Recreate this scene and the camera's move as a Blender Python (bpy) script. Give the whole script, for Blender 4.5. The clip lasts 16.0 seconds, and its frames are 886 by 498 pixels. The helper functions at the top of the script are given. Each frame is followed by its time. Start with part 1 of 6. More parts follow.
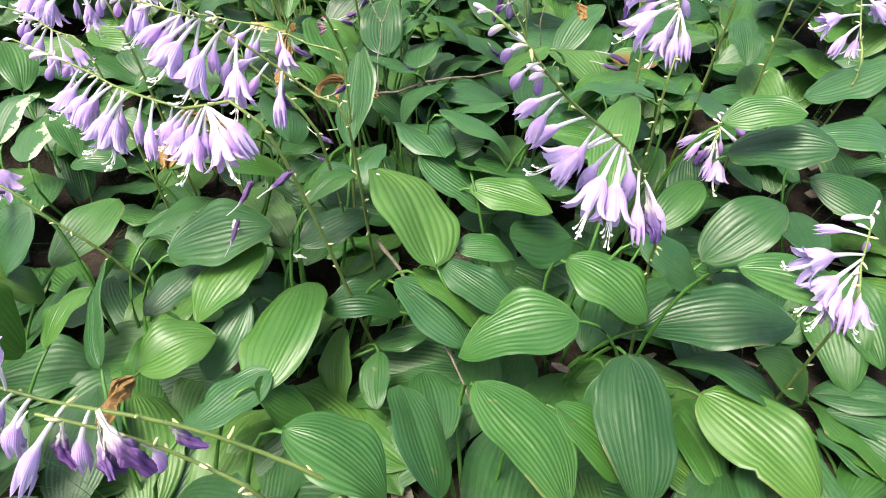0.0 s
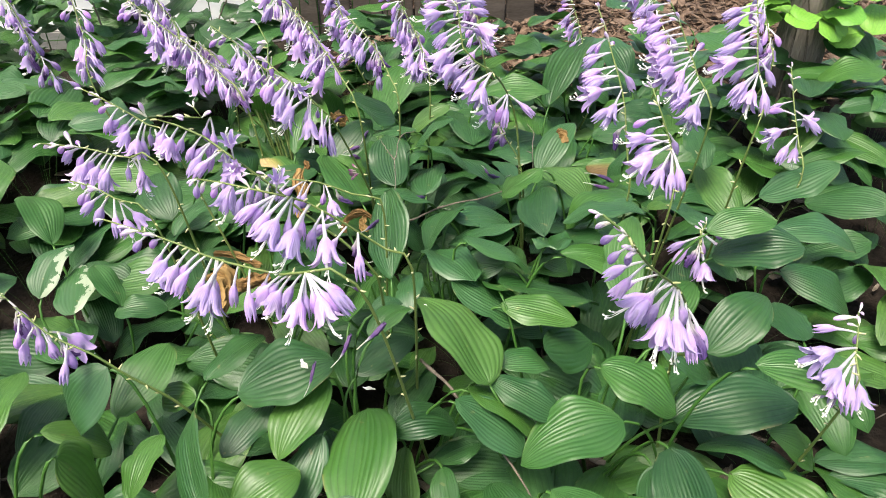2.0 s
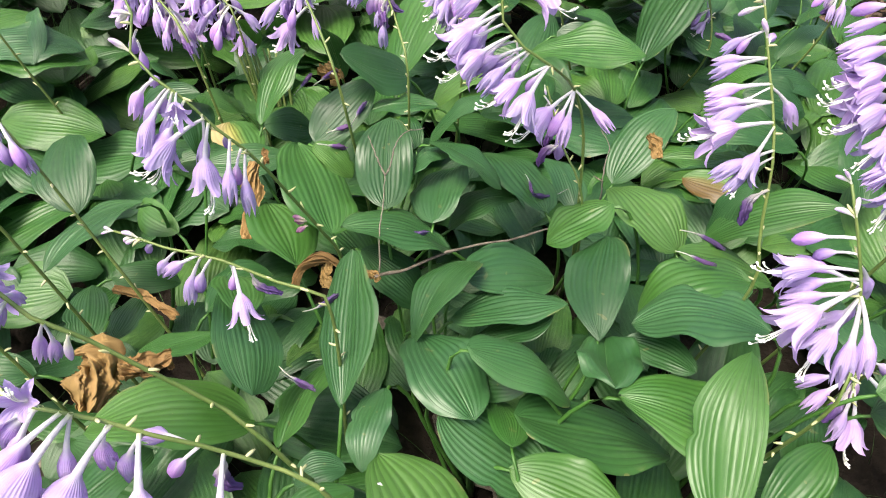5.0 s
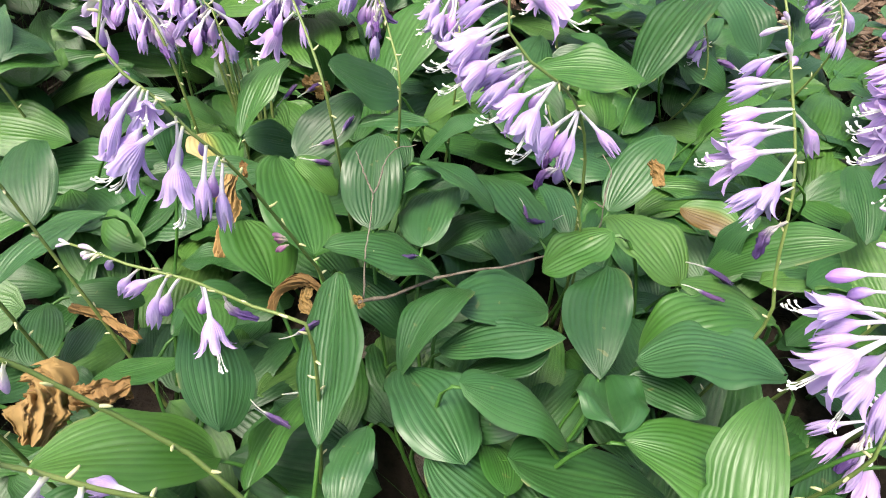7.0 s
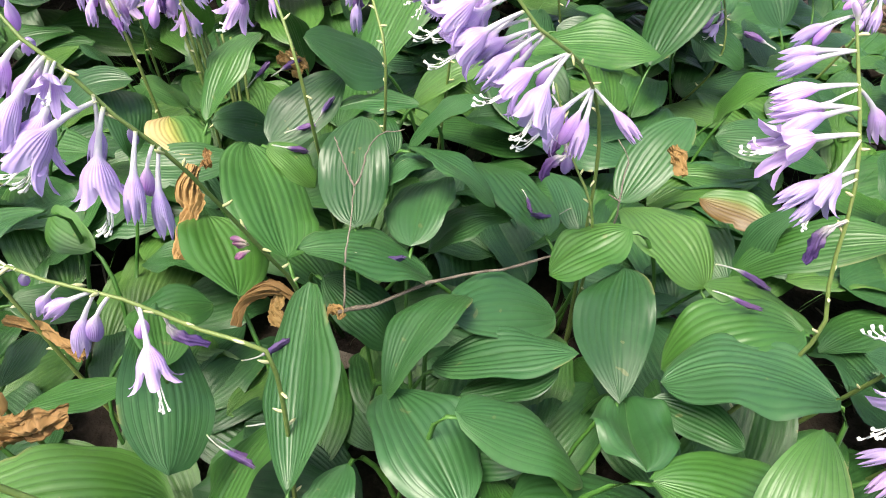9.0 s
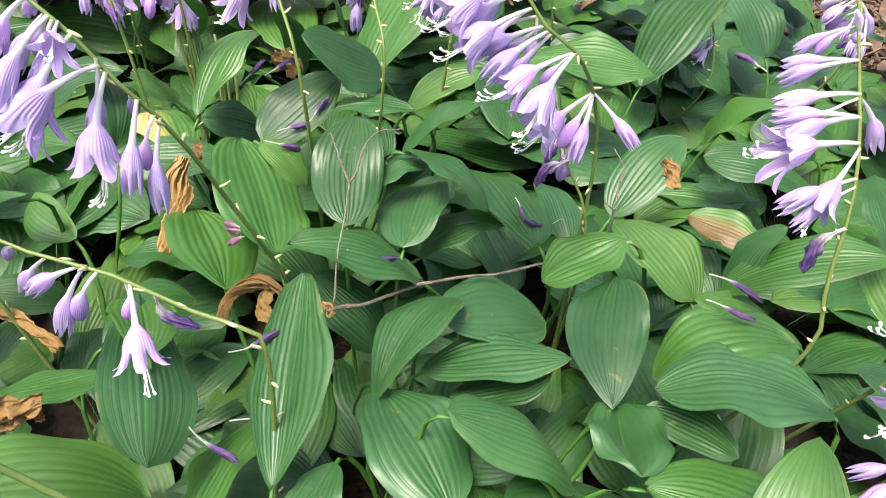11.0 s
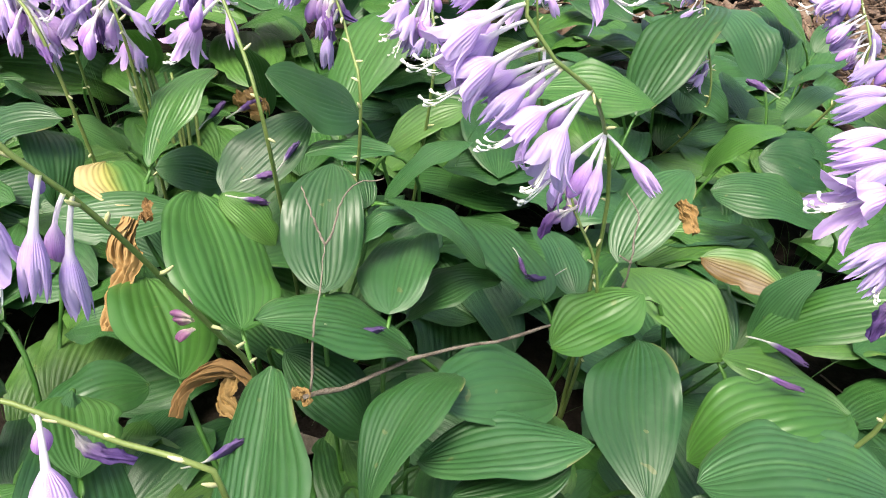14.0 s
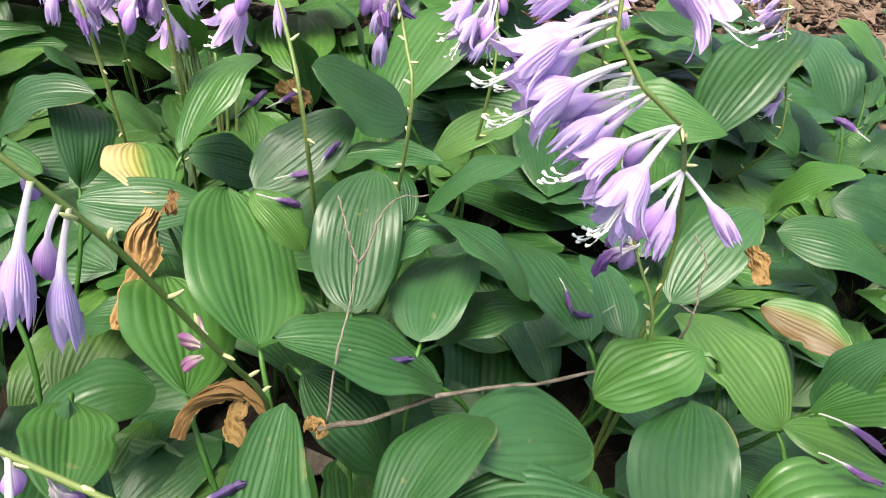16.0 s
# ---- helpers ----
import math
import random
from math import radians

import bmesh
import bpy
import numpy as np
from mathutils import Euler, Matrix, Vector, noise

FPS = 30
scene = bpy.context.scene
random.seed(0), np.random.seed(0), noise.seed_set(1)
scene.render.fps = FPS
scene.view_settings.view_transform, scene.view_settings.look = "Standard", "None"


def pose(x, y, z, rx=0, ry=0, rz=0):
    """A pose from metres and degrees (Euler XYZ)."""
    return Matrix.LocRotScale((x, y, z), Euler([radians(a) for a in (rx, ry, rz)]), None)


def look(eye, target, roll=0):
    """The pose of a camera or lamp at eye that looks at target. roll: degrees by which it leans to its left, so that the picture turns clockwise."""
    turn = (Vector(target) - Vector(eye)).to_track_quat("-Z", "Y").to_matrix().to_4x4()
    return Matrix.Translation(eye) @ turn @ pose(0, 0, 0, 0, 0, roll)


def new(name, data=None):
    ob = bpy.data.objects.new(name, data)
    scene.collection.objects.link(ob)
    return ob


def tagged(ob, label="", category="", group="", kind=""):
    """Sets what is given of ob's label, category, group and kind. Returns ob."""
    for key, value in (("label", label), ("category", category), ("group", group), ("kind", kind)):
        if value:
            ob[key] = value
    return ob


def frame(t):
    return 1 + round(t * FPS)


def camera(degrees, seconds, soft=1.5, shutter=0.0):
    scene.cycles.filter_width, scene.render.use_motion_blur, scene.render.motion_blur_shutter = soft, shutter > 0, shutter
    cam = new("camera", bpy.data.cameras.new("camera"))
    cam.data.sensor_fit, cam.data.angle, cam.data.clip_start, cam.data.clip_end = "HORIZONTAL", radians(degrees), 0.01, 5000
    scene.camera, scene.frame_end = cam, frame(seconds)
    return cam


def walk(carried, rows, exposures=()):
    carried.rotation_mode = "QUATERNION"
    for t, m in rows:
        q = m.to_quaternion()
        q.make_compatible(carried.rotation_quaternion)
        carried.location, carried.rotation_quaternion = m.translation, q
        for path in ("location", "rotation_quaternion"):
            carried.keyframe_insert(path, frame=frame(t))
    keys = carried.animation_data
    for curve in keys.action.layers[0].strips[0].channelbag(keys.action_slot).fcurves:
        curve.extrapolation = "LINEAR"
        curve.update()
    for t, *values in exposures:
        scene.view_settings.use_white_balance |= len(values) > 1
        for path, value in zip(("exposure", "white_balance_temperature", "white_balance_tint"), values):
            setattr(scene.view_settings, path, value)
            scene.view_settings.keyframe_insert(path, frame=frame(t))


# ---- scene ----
cam = camera(66.6, 16.0, soft=1.0)
PATH = [
    (0, (-0.004, 0.017, 0.597), (0.018, 1.53, -0.711), -0.2),
    (0.5, (-0.02, -0.003, 0.629), (0.01, 1.526, -0.66), -0.9),
    (1, (-0.031, -0.003, 0.646), (0.033, 1.538, -0.628), -0.6),
    (1.5, (-0.048, 0.001, 0.681), (0.034, 1.58, -0.544), 0.2),
    (2, (-0.129, -0.006, 0.698), (0.107, 1.62, -0.442), -0.6),
    (2.5, (-0.155, 0.025, 0.716), (0.072, 1.643, -0.437), 0.3),
    (3, (-0.114, 0.112, 0.71), (0.068, 1.692, -0.502), 1.3),
    (3.5, (-0.073, 0.202, 0.705), (0.019, 1.751, -0.557), 0.3),
    (4, (-0.055, 0.286, 0.684), (-0.009, 1.774, -0.652), -0.1),
    (4.5, (-0.039, 0.352, 0.666), (-0.016, 1.776, -0.739), 0.7),
    (5, (-0.027, 0.386, 0.657), (0.008, 1.773, -0.784), 1.2),
    (5.2, (-0.028, 0.385, 0.641), (0.03, 1.799, -0.772), 2.7),
    (7.3, (-0.041, 0.428, 0.618), (0.068, 1.866, -0.768), 5.1),
    (7.5, (-0.038, 0.436, 0.606), (0.043, 1.868, -0.788), 4.6),
    (8, (-0.034, 0.462, 0.591), (0.072, 1.866, -0.829), 5.1),
    (8.5, (-0.032, 0.48, 0.583), (0.069, 1.869, -0.852), 5.3),
    (9, (-0.035, 0.484, 0.579), (0.093, 1.889, -0.839), 5.3),
    (9.2, (-0.032, 0.485, 0.577), (0.112, 1.888, -0.841), 5.6),
    (11.3, (-0.049, 0.47, 0.558), (0.156, 1.931, -0.792), 9.5),
    (11.5, (-0.046, 0.467, 0.562), (0.165, 1.926, -0.789), 9.7),
    (12, (-0.047, 0.471, 0.564), (0.187, 1.932, -0.782), 10.2),
    (12.5, (-0.051, 0.477, 0.563), (0.152, 1.907, -0.821), 10.1),
    (13, (-0.048, 0.487, 0.559), (0.158, 1.91, -0.83), 9.0),
    (13.5, (-0.052, 0.519, 0.545), (0.195, 2.01, -0.764), 9.8),
    (14, (-0.052, 0.549, 0.53), (0.208, 2.051, -0.765), 8.5),
    (14.5, (-0.053, 0.564, 0.521), (0.239, 2.054, -0.781), 9.3),
    (15, (-0.058, 0.57, 0.525), (0.185, 2.064, -0.783), 10.8),
    (15.5, (-0.056, 0.591, 0.526), (0.143, 2.095, -0.777), 10.6),
    (16, (-0.058, 0.595, 0.516), (0.12, 2.088, -0.803), 12.2),
]
# the phone's own exposure: darker while the bright flowers fill the picture
EXPOSURE = [(0, 1.72), (1, 1.61), (2, 1.38), (3, 1.25), (4, 1.28), (4.5, 1.38), (5.2, 1.47), (7.5, 1.59), (9, 1.67), (12, 1.69), (14, 1.63), (16, 1.63)]
walk(cam, [(t, look(eye, target, roll)) for t, eye, target, roll in PATH], EXPOSURE)
# ---- light: the even, bright shade of an overcast garden ----
world = bpy.data.worlds.new("world")
scene.world = world
world.use_nodes = True
_wn = world.node_tree.nodes
_sky = _wn.new("ShaderNodeTexSky")
_sky.sky_type, _sky.sun_disc = "NISHITA", False
_sky.sun_elevation, _sky.sun_rotation = radians(69), radians(-128)
_sky.air_density, _sky.dust_density, _sky.ozone_density = 1.0, 4.0, 1.0
_wn["Background"].inputs["Strength"].default_value = 0.12
world.node_tree.links.new(_sky.outputs[0], _wn["Background"].inputs["Color"])
_sun = bpy.data.lights.new("sun", "SUN")
_sun.energy, _sun.angle, _sun.color = 2.0, radians(22), (1.0, 0.97, 0.90)
_sun_ob = new("sun", _sun)
_sun_ob.matrix_world = look((-2.2, -1.7, 7.2), (0, 0, 0))
scene.view_settings.use_white_balance = True
scene.view_settings.white_balance_temperature = 6950
# ---- materials ----
def mat(name, rough=0.5, spec=0.5):
    m = bpy.data.materials.new(name)
    m.use_nodes = True
    b = m.node_tree.nodes["Principled BSDF"]
    b.inputs["Roughness"].default_value = rough
    b.inputs["Specular IOR Level"].default_value = spec
    return m, m.node_tree.nodes, m.node_tree.links, b


def node(nt, kind, **values):
    n = nt.new(kind)
    for key, value in values.items():
        n.inputs[key].default_value = value
    return n


def ramp(nt, stops):
    n = nt.new("ShaderNodeValToRGB")
    while len(n.color_ramp.elements) < len(stops):
        n.color_ramp.elements.new(0.5)
    for e, (p, c) in zip(n.color_ramp.elements, stops):
        e.position, e.color = p, (*c, 1)
    return n


def mixer(nt, ln, fac, a, b, blend="MIX"):
    n = nt.new("ShaderNodeMix")
    n.data_type, n.blend_type = "RGBA", blend
    for slot, value in ((0, fac), (6, a), (7, b)):
        if isinstance(value, (int, float)):
            n.inputs[slot].default_value = value
        elif isinstance(value, tuple):
            n.inputs[slot].default_value = (*value, 1)
        else:
            ln.new(value, n.inputs[slot])
    return n.outputs[2]


def calc(nt, ln, op, a, b=0.0, clamp=False):
    n = nt.new("ShaderNodeMath")
    n.operation, n.use_clamp = op, clamp
    for slot, value in ((0, a), (1, b)):
        if isinstance(value, (int, float)):
            n.inputs[slot].default_value = value
        else:
            ln.new(value, n.inputs[slot])
    return n.outputs[0]


def bumped(nt, ln, shader, height, strength, distance):
    n = node(nt, "ShaderNodeBump", Strength=strength, Distance=distance)
    ln.new(height, n.inputs["Height"])
    ln.new(n.outputs[0], shader.inputs["Normal"])


def thin(m, nt, ln, shader, colour, share):
    """Let some of the light through a thin leaf or petal."""
    t = nt.new("ShaderNodeBsdfTranslucent")
    ln.new(colour, t.inputs["Color"])
    mx = nt.new("ShaderNodeMixShader")
    mx.inputs[0].default_value = share
    ln.new(shader.outputs[0], mx.inputs[1])
    ln.new(t.outputs[0], mx.inputs[2])
    ln.new(mx.outputs[0], nt["Material Output"].inputs[0])


def leaf_material(name, stops, rough, brown, side=0, eaten=False):
    m, nt, ln, b = mat(name, rough, 0.5)
    b.inputs["Sheen Weight"].default_value = 0.022
    b.inputs["Sheen Roughness"].default_value = 0.35
    info = nt.new("ShaderNodeObjectInfo")
    uv = nt.new("ShaderNodeUVMap")
    sep = nt.new("ShaderNodeSeparateXYZ")
    ln.new(uv.outputs[0], sep.inputs[0])
    across = calc(nt, ln, "ABSOLUTE", calc(nt, ln, "SUBTRACT", calc(nt, ln, "MULTIPLY", sep.outputs[1], 2.0), 1.0))
    base = ramp(nt, stops)
    ln.new(info.outputs["Random"], base.inputs[0])
    obj = nt.new("ShaderNodeTexCoord")
    big = node(nt, "ShaderNodeTexNoise", Scale=14.0, Detail=3.0)
    ln.new(obj.outputs["Object"], big.inputs["Vector"])
    fine = node(nt, "ShaderNodeTexNoise", Scale=160.0, Detail=4.0)
    ln.new(obj.outputs["Object"], fine.inputs["Vector"])
    light = nt.new("ShaderNodeHueSaturation")
    light.inputs["Hue"].default_value = 0.485
    light.inputs["Value"].default_value = 1.45
    ln.new(base.outputs[0], light.inputs["Color"])
    blotch = nt.new("ShaderNodeMapRange")
    blotch.inputs[1].default_value, blotch.inputs[2].default_value = 0.38, 0.72
    ln.new(big.outputs[0], blotch.inputs[0])
    col = mixer(nt, ln, calc(nt, ln, "MULTIPLY", blotch.outputs[0], 0.6), base.outputs[0], light.outputs[0])
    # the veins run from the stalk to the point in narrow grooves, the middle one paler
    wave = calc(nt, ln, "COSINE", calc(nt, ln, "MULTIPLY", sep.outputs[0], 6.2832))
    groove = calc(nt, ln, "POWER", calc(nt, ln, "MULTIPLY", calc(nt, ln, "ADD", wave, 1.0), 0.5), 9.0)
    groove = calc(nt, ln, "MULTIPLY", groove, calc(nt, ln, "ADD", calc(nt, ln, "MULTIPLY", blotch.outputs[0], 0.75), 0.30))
    # shade of the sunken grooves, painted into the leaf colour as darker lines
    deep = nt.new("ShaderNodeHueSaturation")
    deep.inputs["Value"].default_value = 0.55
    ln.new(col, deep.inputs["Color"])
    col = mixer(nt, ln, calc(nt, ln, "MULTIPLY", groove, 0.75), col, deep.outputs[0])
    rib = calc(nt, ln, "SUBTRACT", 1.0, calc(nt, ln, "MULTIPLY", across, 26.0), True)
    col = mixer(nt, ln, calc(nt, ln, "MULTIPLY", rib, 0.08), col, (0.14, 0.27, 0.06))
    # a pale bloom and dust in patches
    dust = nt.new("ShaderNodeMapRange")
    dust.inputs[1].default_value, dust.inputs[2].default_value = 0.45, 0.8
    ln.new(fine.outputs[0], dust.inputs[0])
    col = mixer(nt, ln, calc(nt, ln, "MULTIPLY", calc(nt, ln, "MULTIPLY", dust.outputs[0], blotch.outputs[0]), 0.09), col, (0.26, 0.36, 0.22))
    if side:
        # one half has yellowed and dried
        half = nt.new("ShaderNodeMapRange")
        half.inputs[1].default_value, half.inputs[2].default_value = (0.36, 0.82) if side > 0 else (0.72, 0.34)
        ln.new(calc(nt, ln, "ADD", sep.outputs[1], calc(nt, ln, "MULTIPLY", calc(nt, ln, "SUBTRACT", big.outputs[0], 0.5), 0.3)), half.inputs[0])
        faded = ramp(nt, [(0.0, (0.13, 0.22, 0.03)), (0.4, (0.30, 0.29, 0.07) if side > 0 else (0.13, 0.12, 0.022)), (1.0, (0.42, 0.33, 0.15) if side > 0 else (0.11, 0.066, 0.010))])
        ln.new(half.outputs[0], faded.inputs[0])
        col = mixer(nt, ln, calc(nt, ln, "MULTIPLY", half.outputs[0], 2.0, True), col, faded.outputs[0])
        streak = calc(nt, ln, "MULTIPLY", calc(nt, ln, "POWER", calc(nt, ln, "MULTIPLY", calc(nt, ln, "ADD", wave, 1.0), 0.5), 2.0), fine.outputs[0])
        col = mixer(nt, ln, calc(nt, ln, "MULTIPLY", calc(nt, ln, "MULTIPLY", streak, 0.3 if side > 0 else 1.1), half.outputs[0], True), col, (0.06, 0.03, 0.010))
    # brown flecks and chewed, dry edges
    edge = calc(nt, ln, "MULTIPLY", calc(nt, ln, "POWER", across, 30.0), calc(nt, ln, "GREATER_THAN", big.outputs[0], 0.66))
    spots = node(nt, "ShaderNodeTexNoise", Scale=75.0, Detail=1.0)
    ln.new(obj.outputs["Object"], spots.inputs["Vector"])
    fleck = calc(nt, ln, "MULTIPLY", calc(nt, ln, "GREATER_THAN", spots.outputs[0], 0.77), 0.35)
    wear = calc(nt, ln, "MULTIPLY", calc(nt, ln, "ADD", edge, fleck, True), brown, True)
    col = mixer(nt, ln, wear, col, (0.30, 0.25, 0.10))
    if eaten:
        # eaten to a pale skin between the veins
        bare = calc(nt, ln, "GREATER_THAN", calc(nt, ln, "ADD", big.outputs[0], calc(nt, ln, "MULTIPLY", fine.outputs[0], 0.3)), 0.69)
        col = mixer(nt, ln, calc(nt, ln, "MULTIPLY", bare, 0.65), col, (0.40, 0.45, 0.33))
    ln.new(col, b.inputs["Base Color"])
    gloss = nt.new("ShaderNodeMapRange")
    gloss.inputs[3].default_value, gloss.inputs[4].default_value = rough - 0.08, rough + 0.14
    ln.new(fine.outputs[0], gloss.inputs[0])
    ln.new(gloss.outputs[0], b.inputs["Roughness"])
    height = calc(nt, ln, "ADD", calc(nt, ln, "MULTIPLY", groove, -0.5), calc(nt, ln, "MULTIPLY", fine.outputs[0], 0.7))
    bumped(nt, ln, b, height, 0.6, 0.0006)
    thin(m, nt, ln, b, mixer(nt, ln, 0.35, col, (0.09, 0.38, 0.02)), 0.09)
    return m


GREENS = [(0.0, (0.014, 0.058, 0.016)), (0.25, (0.021, 0.082, 0.017)), (0.45, (0.028, 0.094, 0.031)), (0.60, (0.027, 0.102, 0.017)), (0.80, (0.036, 0.117, 0.019)), (0.95, (0.050, 0.134, 0.022)), (1.0, (0.056, 0.132, 0.028))]
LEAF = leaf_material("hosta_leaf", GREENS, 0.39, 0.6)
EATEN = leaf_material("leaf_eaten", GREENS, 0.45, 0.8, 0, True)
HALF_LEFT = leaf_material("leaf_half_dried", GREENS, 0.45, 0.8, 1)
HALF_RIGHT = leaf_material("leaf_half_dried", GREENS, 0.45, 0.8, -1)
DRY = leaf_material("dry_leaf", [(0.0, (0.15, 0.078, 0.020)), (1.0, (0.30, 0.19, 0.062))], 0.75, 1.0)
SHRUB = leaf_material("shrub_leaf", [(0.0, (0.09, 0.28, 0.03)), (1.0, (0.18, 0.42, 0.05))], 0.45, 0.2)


def plain(name, stops, rough, scale, bump, distance=0.002, spec=0.4, space="Object", stretch=(1, 1, 1)):
    """A surface whose colour and relief wander at two sizes."""
    m, nt, ln, b = mat(name, rough, spec)
    obj = nt.new("ShaderNodeTexCoord")
    mapping = nt.new("ShaderNodeMapping")
    mapping.inputs["Scale"].default_value = stretch
    ln.new(obj.outputs[space], mapping.inputs[0])
    big = node(nt, "ShaderNodeTexNoise", Scale=scale, Detail=5.0, Roughness=0.6)
    fine = node(nt, "ShaderNodeTexNoise", Scale=scale * 9, Detail=5.0)
    for n in (big, fine):
        ln.new(mapping.outputs[0], n.inputs["Vector"])
    info = nt.new("ShaderNodeObjectInfo")
    both = calc(nt, ln, "ADD", calc(nt, ln, "MULTIPLY", big.outputs[0], 0.65), calc(nt, ln, "MULTIPLY", fine.outputs[0], 0.35))
    both = calc(nt, ln, "ADD", both, calc(nt, ln, "MULTIPLY", calc(nt, ln, "SUBTRACT", info.outputs["Random"], 0.5), 0.18))
    r = ramp(nt, stops)
    ln.new(both, r.inputs[0])
    ln.new(r.outputs[0], b.inputs["Base Color"])
    bumped(nt, ln, b, both, bump, distance)
    return m


STALK = plain("flower_stalk", [(0.3, (0.08, 0.14, 0.03)), (0.7, (0.19, 0.24, 0.07))], 0.45, 40, 0.2)
PETIOLE = plain("leaf_stalk", [(0.3, (0.028, 0.10, 0.015)), (0.7, (0.065, 0.17, 0.03))], 0.45, 30, 0.2)
SOIL = plain("soil", [(0.25, (0.007, 0.0055, 0.004)), (0.5, (0.017, 0.013, 0.010)), (0.75, (0.045, 0.035, 0.026))], 0.95, 9, 1.0, 0.02, 0.15)
TWIG = plain("twig_bark", [(0.3, (0.07, 0.055, 0.04)), (0.7, (0.26, 0.22, 0.175))], 0.85, 90, 0.9, 0.003)
CHIP = plain("bark_chip", [(0.25, (0.035, 0.022, 0.015)), (0.5, (0.12, 0.075, 0.048)), (0.75, (0.32, 0.23, 0.16))], 0.85, 30, 0.5)
TRUNK = plain("trunk_bark", [(0.3, (0.13, 0.11, 0.09)), (0.55, (0.27, 0.24, 0.20)), (0.8, (0.42, 0.38, 0.33))], 0.9, 7, 1.0, 0.012, 0.2, "Object", (3, 3, 0.6))
BOARD = plain("weathered_board", [(0.3, (0.055, 0.045, 0.035)), (0.7, (0.15, 0.125, 0.10))], 0.85, 6, 0.6, 0.004, 0.2, "Object", (1, 1, 7))
PALEBOARD = plain("grey_board", [(0.3, (0.22, 0.22, 0.20)), (0.7, (0.38, 0.38, 0.35))], 0.8, 8, 0.5, 0.003, 0.2, "Object", (1, 6, 6))
PAINT = plain("white_wall_paint", [(0.3, (0.70, 0.72, 0.70)), (0.7, (0.84, 0.85, 0.83))], 0.7, 3, 0.2)
ROTTEN = plain("rotten_wood", [(0.3, (0.06, 0.05, 0.04)), (0.55, (0.16, 0.14, 0.11)), (0.75, (0.34, 0.31, 0.26))], 0.9, 16, 1.0, 0.004, 0.15, "Object", (1, 9, 2))
BRACT = plain("bract", [(0.3, (0.34, 0.37, 0.15)), (0.7, (0.60, 0.56, 0.34))], 0.6, 60, 0.3)
STAMEN = plain("stamen", [(0.3, (0.75, 0.76, 0.66)), (0.7, (0.90, 0.90, 0.84))], 0.5, 60, 0.1)


def petal_material(name, inner, outer, stripe, tube_colour=(0.90, 0.85, 0.90)):
    m, nt, ln, b = mat(name, 0.5, 0.3)
    uv = nt.new("ShaderNodeUVMap")
    sep = nt.new("ShaderNodeSeparateXYZ")
    ln.new(uv.outputs[0], sep.inputs[0])
    info = nt.new("ShaderNodeObjectInfo")
    along = ramp(nt, [(0.0, (0.60, 0.64, 0.36)), (0.06, tuple(0.94 * c for c in tube_colour)), (0.36, tube_colour), (0.52, outer), (0.74, inner), (1.0, inner)])
    ln.new(sep.outputs[0], along.inputs[0])
    wave = calc(nt, ln, "COSINE", calc(nt, ln, "MULTIPLY", sep.outputs[1], 6.2832 * 6.0))
    fines = calc(nt, ln, "COSINE", calc(nt, ln, "MULTIPLY", sep.outputs[1], 6.2832 * 30.0))
    tone = calc(nt, ln, "MULTIPLY", calc(nt, ln, "POWER", calc(nt, ln, "MULTIPLY", calc(nt, ln, "ADD", wave, 1.0), 0.5), 1.2), 0.46)
    body = calc(nt, ln, "MULTIPLY", tone, calc(nt, ln, "MULTIPLY", calc(nt, ln, "SUBTRACT", sep.outputs[0], 0.30, True), 2.2, True))
    col = mixer(nt, ln, calc(nt, ln, "ADD", body, calc(nt, ln, "MULTIPLY", fines, 0.035), True), along.outputs[0], stripe)
    hue = nt.new("ShaderNodeHueSaturation")
    ln.new(col, hue.inputs["Color"])
    ln.new(calc(nt, ln, "ADD", calc(nt, ln, "MULTIPLY", info.outputs["Random"], 0.045), 0.49), hue.inputs["Hue"])
    ln.new(calc(nt, ln, "ADD", calc(nt, ln, "MULTIPLY", info.outputs["Random"], 0.25), 0.9), hue.inputs["Value"])
    ln.new(hue.outputs[0], b.inputs["Base Color"])
    bumped(nt, ln, b, fines, 0.3, 0.0008)
    thin(m, nt, ln, b, hue.outputs[0], 0.32)
    return m


PETAL = petal_material("petal", (0.59, 0.49, 0.74), (0.52, 0.38, 0.71), (0.34, 0.20, 0.59), (0.68, 0.66, 0.70))
TIGHT = petal_material("tight_bud", (0.72, 0.58, 0.80), (0.80, 0.74, 0.76), (0.62, 0.45, 0.74), (0.80, 0.80, 0.66))
BUD = petal_material("bud_petal", (0.50, 0.33, 0.70), (0.64, 0.52, 0.75), (0.34, 0.17, 0.57))
WITHERED = petal_material("withered_petal", (0.15, 0.085, 0.27), (0.26, 0.17, 0.36), (0.08, 0.035, 0.17), (0.60, 0.56, 0.56))
SPENT = petal_material("spent_petal", (0.17, 0.105, 0.26), (0.16, 0.09, 0.29), (0.07, 0.04, 0.13), (0.66, 0.66, 0.58))
SHRUNK = petal_material("shrunk_petal", (0.36, 0.15, 0.30), (0.50, 0.28, 0.42), (0.20, 0.07, 0.16), (0.56, 0.42, 0.40))
PALE_DRY = petal_material("dried_white_petal", (0.72, 0.72, 0.64), (0.80, 0.80, 0.74), (0.46, 0.38, 0.28))
